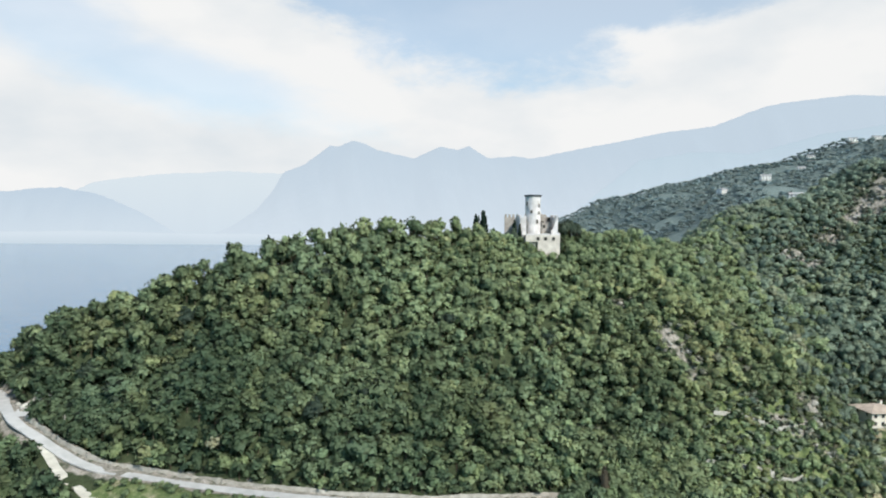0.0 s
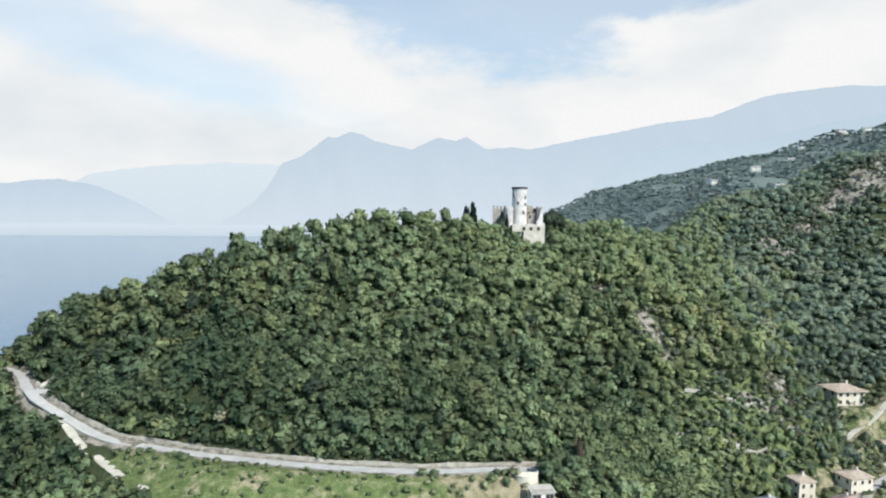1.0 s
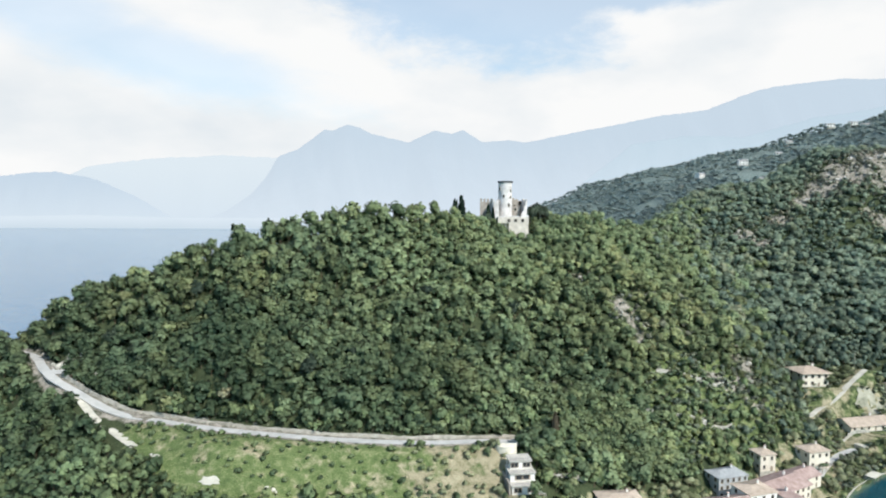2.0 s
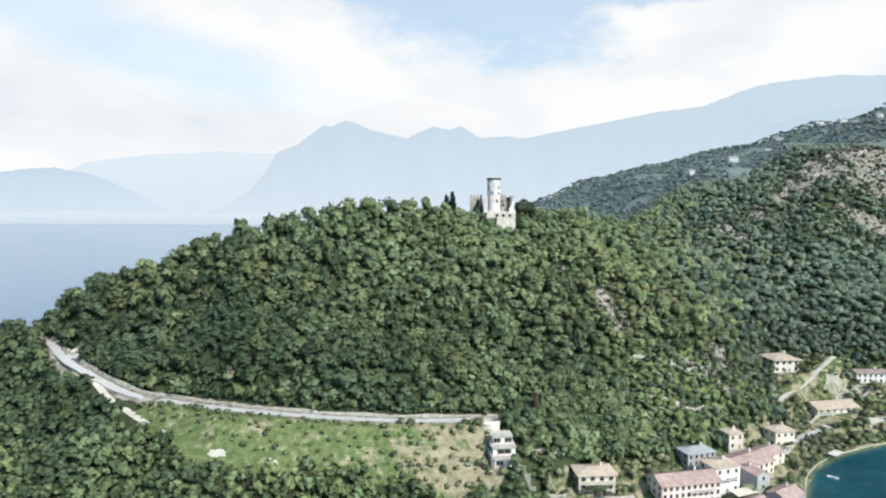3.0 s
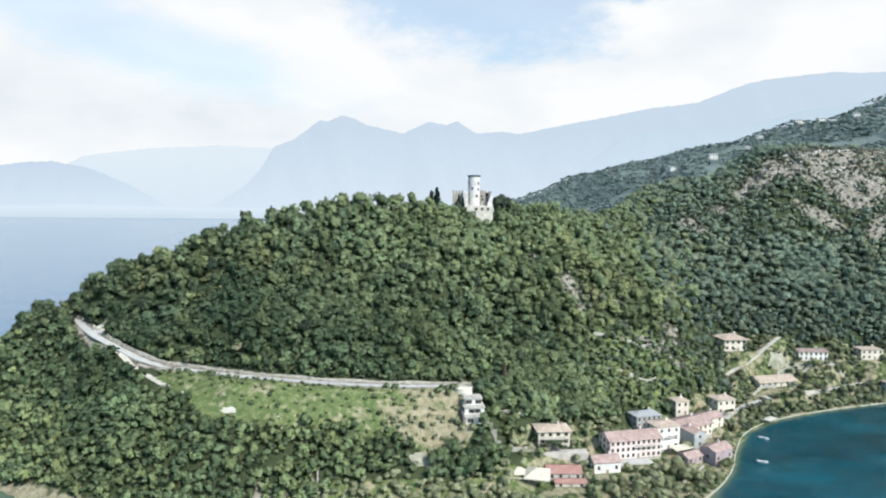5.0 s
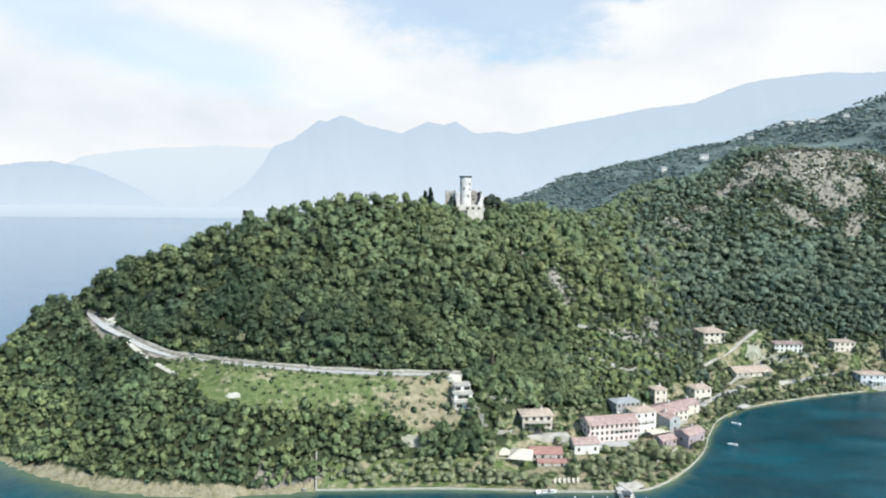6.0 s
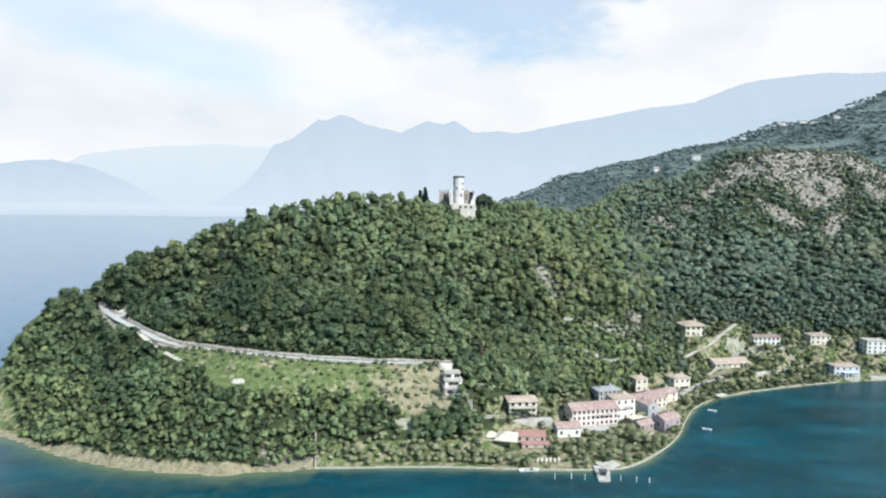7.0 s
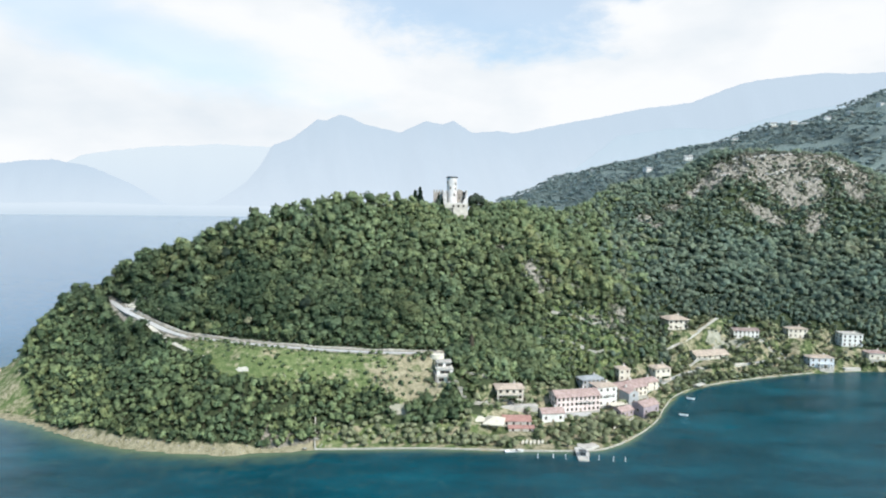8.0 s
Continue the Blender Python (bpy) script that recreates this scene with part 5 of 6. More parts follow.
# ---- the terraced white house below the road ----
def terraced_house():
    x, y, z = 41.0, 171.5, 20.6
    BUILT.append((x, y, 7))
    ob = thing("terraced_house", pose(x, y, z, 0, 0, 6), "white three-level modern house stepping down the slope", "house", "village houses")
    for k, (w, y0, y1) in enumerate(((9.0, -4.4, 4.0), (8.8, -1.4, 5.5), (7.6, 1.6, 7.0))):
        b = k * 3.2
        wall = part("wall", box_bm(-w / 2, w / 2, y0, y1, b - (3 if k == 0 else 0.0), b + 2.85), M_PLASTER_WHITE, ob)
        slab = part("roof_slab", box_bm(-w / 2 - 0.4, w / 2 + 0.4, y0 - 0.6, y1 + 0.2, b + 2.85, b + 3.17), M_CONCRETE, ob)
        rail = bmesh.new()
        for s in np.linspace(-w / 2, w / 2, 9):
            add_box(rail, s - 0.03, s + 0.03, y0 - 0.55, y0 - 0.49, b + 3.17, b + 4.1)
        add_box(rail, -w / 2 - 0.1, w / 2 + 0.1, y0 - 0.56, y0 - 0.48, b + 4.1, b + 4.17)
        part("railing", rail, M_METAL, ob, "dark metal balcony railing")
        for s in ((-2.4, 2.4), (0.0,), (-2.2, 2.2))[k]:
            add_window(ob, s, y0 - 0.02, b + 1.45, 0, 2.4 if k != 1 else 4.6, 1.1)
        add_window(ob, -w / 2 - 0.02, (y0 + y1) / 2, b + 1.5, -90, 1.2, 0.9)
    # dark stone slab added for the shade on the house's left side
    part("flank_shade", box_bm(-5.6, -5.0, -4.4, 6.0, -3, 4.0), M_STONE_DARK, ob)
    return ob


terraced_house()


def round_bastion(x, y, r, z0, z1):
    """A pale half-round retaining wall with a coping and a parapet, closing the road's end."""
    bm = bmesh.new()
    rows = []
    for k in range(15):
        a = math.pi * (1 + k / 14)
        c, q = math.cos(a), math.sin(a)
        rows.append([bm.verts.new((x + c * f, y + q * f, z)) for f, z in ((r * 1.08, z0), (r, z1 - 0.4), (r + 0.18, z1 - 0.4), (r + 0.18, z1), (r - 0.5, z1), (r - 0.5, z1 - 0.12), (0, z1 - 0.12))])
    for a, b in zip(rows, rows[1:]):
        for i in range(6):
            bm.faces.new((a[i], b[i], b[i + 1], a[i + 1])) if i < 5 else bm.faces.new((a[5], b[5], b[6]))
    bmesh.ops.recalc_face_normals(bm, faces=bm.faces)
    BUILT.append((x, y, r))
    BUILT.append((x, y - r - 2, 2.0))
    return tagged(mesh_object("retaining_wall", bm, M_CANVAS), "pale rounded retaining wall at the end of the road", "wall", kind="structure")


round_bastion(37.0, 185.5, 4.2, 24.0, 31.6)


# ---- balconies, pergolas, garden walls ----
def balcony(x, y, z, w, turn, depth=1.3):
    ob = thing("balcony", pose(x, y, z, 0, 0, turn), "narrow concrete balcony with dark metal railing", "balcony", "balconies")
    part("slab", box_bm(-w / 2, w / 2, -depth, 0.05, -0.18, 0), M_CONCRETE, ob)
    for k in range(int(w / 0.6) + 1):
        s = -w / 2 + 0.05 + k * (w - 0.1) / int(w / 0.6)
        part("baluster", box_bm(s - 0.025, s + 0.025, -depth + 0.02, -depth + 0.07, 0, 0.95), M_METAL, ob)
    part("handrail", box_bm(-w / 2, w / 2, -depth, -depth + 0.09, 0.95, 1.02), M_METAL, ob)


def pergola(x, y, z, w, d, turn, label):
    ob = thing("pergola", pose(x, y, z, 0, 0, turn), label, "pergola", "pergolas")
    for px in np.linspace(-w / 2, w / 2, 5):
        part("post", box_bm(px - 0.08, px + 0.08, -d, -d + 0.16, -1.2, 2.3), M_WOOD, ob)
        part("rafter", box_bm(px - 0.06, px + 0.06, -d - 0.2, 0, 2.4, 2.55), M_WOOD, ob)
    part("beam", box_bm(-w / 2 - 0.2, w / 2 + 0.2, -d, -d + 0.16, 2.3, 2.42), M_WOOD, ob)
    v, qd, t, soft = crown_shape(91, 6, 300, 0.16)
    vine = numpy_mesh("vine", v * (w / 2, d * 0.55, 0.7) + (0, -d * 0.6, 2.75), qd, t, [("soft", "FLOAT_VECTOR", "vector", soft)], M_LEAF_TREE)
    vine.parent = ob


balcony(77.2, 167.3, 13.6, 13, 3)
balcony(116.4, 170.9, 8.2, 5, 10)
balcony(121.5, 171.8, 8.2, 5, 10)
balcony(134.9, 180.1, 8.9, 6, 18)
pergola(77.3, 167.2, 10.3, 14, 3.2, 3, "vine-covered pergola along the villa front")
pergola(184, 221.5, 4.2, 8, 2.6, 12, "vine-covered pergola on the ochre house terrace")


def garden_wall(points, label, height=1.6, thick=0.35):
    """A low stone wall that steps with the ground."""
    c = smooth_line([(a, d, 0) for a, d in points], 1.5)
    z = land_height(c[:, 0], c[:, 1])
    bm = bmesh.new()
    rng = random.Random(len(points))
    for k in range(len(c) - 1):
        a, d = c[k, :2], c[k + 1, :2]
        t = (d - a) / max(np.hypot(*(d - a)), 1e-6)
        n = np.array((-t[1], t[0])) * thick / 2
        top = max(z[k], z[k + 1]) + height * rng.uniform(0.9, 1.05)
        low = min(z[k], z[k + 1]) - 0.6
        quad = [a - n, d - n, d + n, a + n]
        v = [bm.verts.new((*w, low)) for w in quad] + [bm.verts.new((*w, top)) for w in quad]
        for f in ((3, 2, 1, 0), (4, 5, 6, 7), (0, 1, 5, 4), (1, 2, 6, 5), (2, 3, 7, 6), (3, 0, 4, 7)):
            bm.faces.new([v[i] for i in f])
    ob = mesh_object("garden_wall", bm, M_STONE_WALL)
    return tagged(ob, label, "wall", kind="structure")


garden_wall([(-24, 142), (-23, 135), (-22, 128.6)], "pale stone boundary wall running down to the shore", 1.5, 0.6)
garden_wall([(46, 166), (56, 163), (64, 164)], "pale stone terrace wall beside the villa garden", 2.0)
garden_wall([(50, 176), (58, 178), (66, 179)], "low stone terrace wall on the slope", 1.2)
garden_wall([(96, 214), (112, 217), (130, 222), (146, 228)], "long stone terrace wall in the scrub above the village", 1.6)
garden_wall([(112, 232), (130, 235), (150, 240)], "upper stone terrace wall in the scrub", 1.5)
garden_wall([(206, 246), (216, 250), (228, 251.5)], "curved stone garden wall below the long house", 1.6)
garden_wall([(255, 268), (275, 270), (295, 272)], "stone wall along the upper gardens", 1.2)
garden_wall([(262, 247), (280, 252), (298, 256)], "pale shore garden wall", 1.3)
garden_wall([(128, 150), (136, 157), (144, 165)], "pale garden wall near the shore path", 1.0)


# ---- terraces, quay, walls ----
def slab(name, x0, x1, y0, y1, z0, z1, material, label, category, turn=0.0):
    cx, cy = (x0 + x1) / 2, (y0 + y1) / 2
    bm = box_bm(x0 - cx, x1 - cx, y0 - cy, y1 - cy, z0, z1)
    bmesh.ops.bevel(bm, geom=bm.edges[:], offset=0.08, segments=1, affect="EDGES")
    ob = mesh_object(name, bm, material)
    ob.matrix_basis = pose(cx, cy, 0, 0, 0, turn)
    for u in np.arange(x0, x1 + 0.1, 3):
        BUILT.append((u, cy, 0.5 * (y1 - y0)))
    return tagged(ob, label, category, kind="structure")


slab("terrace", 70, 91, 162.2, 166.6, -1, 8.8, M_CONCRETE, "grey concrete parking terrace below the villa", "terrace", 3)
slab("terrace", 216, 256, 246.5, 251.5, -1, 6.2, M_PATH, "pale terrace in front of the long low house", "terrace", 17)
slab("terrace", 327, 339, 255.0, 262, -1, 2.4, M_CONCRETE, "pale concrete slipway on the shore", "slipway", 2)
slab("terrace", 92, 122, 165, 171, -1, 2.2, M_ROAD, "small square in front of the hotel", "square", 9)


def shore_run(i, j, z):
    return [(a, b, z) for a, b in SHORE[i:j]]


strip("quay_wall", shore_run(8, 16, 0.65), 0.5, M_STONE_WALL, "low pale stone quay along the shore", "wall", 0.0, 2.2, 0.3)
strip("quay_wall", shore_run(15, 25, 0.55), 0.45, M_STONE_WALL, "pale stone quay round the bay", "wall", 0.0, 2.4, 0.3)
slab("terrace", 260, 283, 273.2, 275.9, 8, 16.9, M_CONCRETE, "pale terrace in front of the long white house", "terrace", 0)
slab("pier", 104.5, 113.5, 126.0, 131, -1, 1.4, M_CONCRETE, "pale concrete apron at the landing stage", "pier", 28)
# rough cut above the road
for run, off, tall, seed in ((ROAD[4:9], 3.1, 1.9, 1), (ROAD[8:14], 3.2, 1.6, 2)):
    c = smooth_line(run, 1.6)
    t = np.gradient(c[:, :2], axis=0)
    t /= np.linalg.norm(t, axis=1)[:, None]
    rng = random.Random(seed)
    bm = bmesh.new()
    rows = []
    for k in range(len(c)):
        n = np.array((-t[k, 1], t[k, 0]))
        a, b = c[k, :2] + n * (off + rng.uniform(-0.3, 0.3)), c[k, :2] + n * (off + 1.6)
        top = c[k, 2] + tall * (0.78 + 0.16 * math.sin(k * 0.37 + seed) + rng.uniform(-0.09, 0.09))
        rows.append([bm.verts.new((*a, c[k, 2] - 0.4)), bm.verts.new((*(a + n * 0.35), top * 0.5 + c[k, 2] * 0.5)), bm.verts.new((*(a + n * 0.7), top)), bm.verts.new((*b, top - 0.3)), bm.verts.new((*b, c[k, 2] - 0.4))])
    for a, b in zip(rows, rows[1:]):
        for i in range(5):
            bm.faces.new((a[i], a[(i + 1) % 5], b[(i + 1) % 5], b[i]))
    bm.faces.new(rows[0][::-1])
    bm.faces.new(rows[-1])
    bmesh.ops.recalc_face_normals(bm, faces=bm.faces)
    tagged(mesh_object("retaining_wall", bm, M_ROCK), "rough pale rock cut above the hillside road", "wall", kind="structure")


# ---- rocks ----
def rocks(name, spots, label, seed, material=None, stretch=1.0):
    rng = np.random.RandomState(seed)
    vs, ts, n = [], [], 0
    for x, y, r in spots:
        z = float(land_height(np.array([x]), np.array([y]))[0])
        v = ICO_V * rng.uniform(0.6, 1.15, (12, 1)) * (r * rng.uniform(0.8, 1.0) * stretch, r * rng.uniform(0.6, 1.0), r * rng.uniform(0.5, 0.9))
        vs.append(v + (x, y, z + r * 0.2))
        ts.append(ICO_T + n)
        n += 12
    ob = numpy_mesh(name, np.concatenate(vs), tris=np.concatenate(ts), material=material or M_ROCK)
    return tagged(ob, label, "rocks", kind="stuff")


rr = random.Random(12)
spots = []
for k in range(60):
    x = rr.uniform(-150, -14)
    y = float(np.interp(x, [s[0] for s in SHORE[2:10]], [s[1] for s in SHORE[2:10]]))
    steep = -52 < x < -20
    spots.append((x, y + rr.uniform(0.2, 9 if steep else 3.5), rr.uniform(0.35, 1.8 if steep else 0.7)))
rocks("shore_rocks", spots, "pale broken rocks along the waterline", 5)
spots = []
for sx, sy, a, b, turn in SCARS:
    for k in range(int(a * b * 0.06) + 4):
        u, v = rr.uniform(-1, 1) * a, rr.uniform(-1, 1) * b
        c, s = math.cos(radians(turn)), math.sin(radians(turn))
        spots.append((sx + u * c - v * s, sy + u * s + v * c, rr.uniform(0.6, 2.4)))
rocks("hillside_rocks", spots, "pale outcrops on the bare hillside scars", 6)
spots = []
for lx, ly, length in ((330, 391, 22), (352, 393, 30), (385, 399, 34), (346, 384, 18), (405, 391, 20), (372, 379, 22), (298, 387, 14), (318, 397, 12), (420, 383, 14), (272, 380, 8), (221, 356, 5), (388, 388, 16)):
    for k in range(int(length * 0.8)):
        u = rr.uniform(-0.5, 0.5) * length
        spots.append((lx + u, ly + 0.06 * u + rr.uniform(-0.9, 0.9), rr.uniform(0.7, 1.7)))
rocks("rock_ledges", spots, "pale broken rock ledges across the bare slope", 9, M_LEDGE, 1.9)


rocks("roadside_rocks", [(-147 + rr.uniform(-4, 4), 224 + rr.uniform(-3, 4), rr.uniform(0.8, 2.4)) for k in range(16)], "pale rock face at the bend of the road", 8, M_PATH)


# ---- single trees ----
def shape_mesh(name, shape, size, material):
    v, q, t, soft = shape
    ob = numpy_mesh(name, v * size, q, t, [("soft", "FLOAT_VECTOR", "vector", soft)], material)
    me = ob.data
    bpy.data.objects.remove(ob)
    return me


def limbed_trunk(height, radius, seed):
    """A tapered, slightly bent trunk that forks into limbs."""
    rng = random.Random(seed)
    bm = bmesh.new()

    def limb(p, q, r0, r1):
        axis = (q - p).normalized()
        side = axis.orthogonal().normalized()
        up = axis.cross(side)
        a = [bm.verts.new(p + (side * math.cos(i * 1.2566) + up * math.sin(i * 1.2566)) * r0) for i in range(5)]
        b = [bm.verts.new(q + (side * math.cos(i * 1.2566) + up * math.sin(i * 1.2566)) * r1) for i in range(5)]
        for i in range(5):
            bm.faces.new((a[i], a[(i + 1) % 5], b[(i + 1) % 5], b[i]))

    foot, fork = Vector((0, 0, -0.4)), Vector((rng.uniform(-0.1, 0.1), rng.uniform(-0.1, 0.1), 0.42)) * height
    limb(foot, fork, radius * 1.25, radius * 0.8)
    for k in range(4):
        a = k * 1.57 + rng.uniform(-0.5, 0.5)
        limb(fork, fork + Vector((math.cos(a) * 0.28, math.sin(a) * 0.28, rng.uniform(0.25, 0.45))) * height, radius * 0.6, radius * 0.2)
    me = bpy.data.meshes.new("trunk")
    bm.to_mesh(me)
    bm.free()
    me.materials.append(M_BARK)
    return me


KINDS = {}
for kind, material, size, tall, leaf, sprays, narrow in (
        ("tree", M_LEAF_TREE, (3.0, 3.0, 2.9), 6.6, 0.155, 420, 1.0), ("olive_tree", M_OLIVE, (2.1, 2.1, 1.6), 4.0, 0.165, 330, 1.0),
        ("pale_tree", M_PALE_TREE, (3.0, 3.0, 2.9), 6.6, 0.155, 420, 1.0),
        ("dark_tree", M_DARK_OAK, (3.0, 3.0, 2.9), 6.6, 0.155, 420, 1.0),
        ("garden_tree", M_GARDEN, (2.3, 2.3, 1.7), 4.2, 0.165, 330, 1.0),
        ("shrub", M_LEAF_TREE, (1.25, 1.25, 0.95), 1.7, 0.26, 130, 1.0), ("olive_shrub", M_OLIVE, (1.5, 1.5, 1.1), 2.0, 0.26, 140, 1.0)):
    KINDS[kind] = [(shape_mesh("crown", crown_shape(50 + s, 5, sprays, leaf, narrow), size, material), limbed_trunk(tall * 0.8, 0.045 * tall, s), tall) for s in range(3)]


def plant(kind, x, y, scale, label, group, rng):
    crown, trunk, tall = rng.choice(KINDS[kind])
    z = float(land_height(np.array([x]), np.array([y]))[0])
    ob = thing(kind, pose(x, y, z, 0, 0, rng.uniform(0, 360)) @ (Matrix.Diagonal((*scale, 1)) if isinstance(scale, tuple) else Matrix.Scale(scale, 4)), label, "shrub" if "shrub" in kind else "tree", group)
    share("trunk", trunk, ob, Matrix.Identity(4))
    share("crown", crown, ob, pose(0, 0, tall * (0.62 if "shrub" not in kind else 0.5)))
    return ob


def free_spots(zone, step, seed, chance, margin=0.0):
    xs, ys = [p[0] for p in zone], [p[1] for p in zone]
    x, y = scatter((min(xs), max(xs)), (min(ys), max(ys)), step, seed, 0.36)
    rng = np.random.RandomState(seed)
    ok = inside(zone, x, y) & (rng.uniform(size=x.shape) < chance) & (shore_distance(x, y) > 2.5)
    for line, w in ((ROAD, 4.0), (LANE_EAST, 2.6), (TRACK, 2.4), (SHORE_LANE, 2.8)):
        ok &= segments(line, x, y)[0] > w
    for bx, by, br in BUILT:
        ok &= np.hypot(x - bx, y - by) > br + margin
    return list(zip(x[ok], y[ok]))


rng = random.Random(31)


def cypress_mesh(seed):
    """A narrow, upright flame of short sprays."""
    r = np.random.RandomState(seed)
    verts, quads, n = [], [], 0
    for k in range(150):
        t = r.uniform(0.02, 1)
        wide = 0.16 * math.sin(math.pi * min(1, 0.12 + t * 0.9)) ** 0.7 * (1 - 0.35 * t)
        a = r.uniform(0, 6.283)
        p = np.array((wide * math.cos(a), wide * math.sin(a), t))
        s = 0.035 * r.uniform(0.7, 1.4)
        side = np.array((-math.sin(a), math.cos(a), 0))
        up = np.array((0.25 * math.cos(a), 0.25 * math.sin(a), 1.0))
        verts.append(np.array([p - side * s, p + side * s, p + side * s * 0.5 + up * s * 2.6, p - side * s * 0.6 + up * s * 2.4]))
        quads.append(np.arange(4)[None] + n)
        n += 4
    core = ICO_V * (0.12, 0.12, 0.46) + (0, 0, 0.48)
    ob = numpy_mesh("crown", np.concatenate(verts + [core]), np.concatenate(quads), ICO_T + n, material=M_CYPRESS)
    me = ob.data
    bpy.data.objects.remove(ob)
    return me


CYP = [cypress_mesh(s) for s in (1, 2)]
CYP_BROWN = CYP[0].copy()
CYP_BROWN.materials[0] = M_DEAD
CYP_TRUNK = limbed_trunk(0.3, 0.018, 4)
for x, y, top in ((23.5, 310, 122.6), (26.9, 310, 124.4), (40.5, 292, 121.5), (43.0, 291, 120.0)):
    z = float(land_height(np.array([x]), np.array([y]))[0])
    ob = thing("cypress", pose(x, y, z, 0, 0, rng.uniform(0, 360)) @ Matrix.Diagonal((max(top - z, 5) * 0.72, max(top - z, 5) * 0.72, max(top - z, 5), 1)), "tall dark narrow cypress", "tree", "cypresses")
    share("trunk", CYP_TRUNK, ob, Matrix.Identity(4))
    share("crown", rng.choice(CYP), ob, Matrix.Identity(4))


z = float(land_height(np.array([57.4]), np.array([192.5]))[0])
ob = thing("cypress", pose(57.4, 192.5, z) @ Matrix.Scale(11, 4), "dead rust-brown narrow cypress", "tree", "cypresses")
share("trunk", CYP_TRUNK, ob, Matrix.Identity(4))
share("crown", CYP_BROWN, ob, Matrix.Identity(4))


# ---- lakeside things ----
def hull_bm(length, beam, height):
    """An open hull with pointed bow along +x, flat stern, and an inner well."""
    bm = bmesh.new()
    n = 9
    rails, keels, inner, floor_ = [], [], [], []
    for k in range(n):
        t = k / (n - 1)
        x = (t - 0.5) * length
        half = beam / 2 * (0.82 + 0.18 * math.sin(t * 2.2)) * math.sqrt(max(0.0, 1 - max(0, (t - 0.45) / 0.55) ** 2.2))
        half = max(half, 0.02)
        z = height * (1 + 0.25 * t * t)
        rails.append((x, half, z))
        keels.append((x, half * 0.55, 0.0 + 0.12 * t))
        inner.append((x * 0.94, half * 0.82, z))
        floor_.append((x * 0.90, half * 0.6, height * 0.35))
    loops = []
    for side in (1, -1):
        loops.append([[bm.verts.new((x, side * y, z)) for x, y, z in line] for line in (keels, rails, inner, floor_)])
    for lines in loops:
        for a, b in zip(lines, lines[1:]):
            for k in range(n - 1):
                bm.faces.new((a[k], a[k + 1], b[k + 1], b[k]))
    for i in (0, 3):
        for k in range(n - 1):
            bm.faces.new((loops[0][i][k], loops[0][i][k + 1], loops[1][i][k + 1], loops[1][i][k]))
    for k in (0, n - 1):
        for i in range(3):
            bm.faces.new((loops[0][i][k], loops[0][i + 1][k], loops[1][i + 1][k], loops[1][i][k]))
    bmesh.ops.recalc_face_normals(bm, faces=bm.faces)
    return bm


def boat(x, y, turn, length, label, cabin=False, cover=None):
    ob = thing("boat", pose(x, y, -0.15, 0, 0, turn), label, "boat", "boats")
    beam = length * 0.34
    part("hull", hull_bm(length, beam, 0.85), M_BOAT, ob)
    for s in (-0.2, 0.08):
        part("seat", box_bm(length * s - 0.2, length * s + 0.2, -beam * 0.36, beam * 0.36, 0.45, 0.55), M_WOOD, ob)
    part("outboard_motor", box_bm(-length / 2 - 0.35, -length / 2 + 0.02, -0.2, 0.2, 0.2, 1.15), M_METAL, ob)
    if cabin:
        c = part("cabin", box_bm(-length * 0.22, length * 0.16, -beam * 0.34, beam * 0.34, 0.5, 2.0, taper=0.12), M_BOAT, ob)
        part("cabin_window", box_bm(-length * 0.20, length * 0.165, -beam * 0.345, beam * 0.345, 1.25, 1.7), M_GLASS, c)
        part("canopy", box_bm(-length * 0.30, length * 0.2, -beam * 0.4, beam * 0.4, 2.05, 2.15), M_BOAT, c)
    elif cover:
        part("windscreen", box_bm(length * 0.12, length * 0.16, -beam * 0.3, beam * 0.3, 0.9, 1.35), M_GLASS, ob)
    return ob


boat(72.4, 125.0, 6, 9.0, "long white motorboat moored at the quay", cover=True)
boat(174.6, 171.2, -22, 4.6, "small white boat anchored in the bay", cover=True)
boat(190.7, 198.3, -28, 4.6, "small white boat anchored in the bay", cover=True)


def mooring_post(x, y, h):
    bm = bmesh.new()
    bmesh.ops.create_cone(bm, cap_ends=True, segments=10, radius1=0.17, radius2=0.15, depth=h + 2)
    bmesh.ops.translate(bm, verts=bm.verts, vec=(0, 0, h / 2 - 1))
    ob = thing("mooring_post", pose(x, y, 0), "pale wooden mooring post standing in the water", "post", "mooring posts")
    part("shaft", bm, M_BOAT, ob)
    bm = bmesh.new()
    bmesh.ops.create_cone(bm, cap_ends=True, segments=10, radius1=0.20, radius2=0.05, depth=0.25)
    bmesh.ops.translate(bm, verts=bm.verts, vec=(0, 0, h + 0.12))
    part("post_cap", bm, M_BOAT, ob)
    return ob


for x, y in ((82.2, 117.5), (89.3, 117.4), (95.0, 116.7), (110.1, 115.3), (116.5, 114.1), (121.8, 113.4)):
    mooring_post(x, y, 2.3)


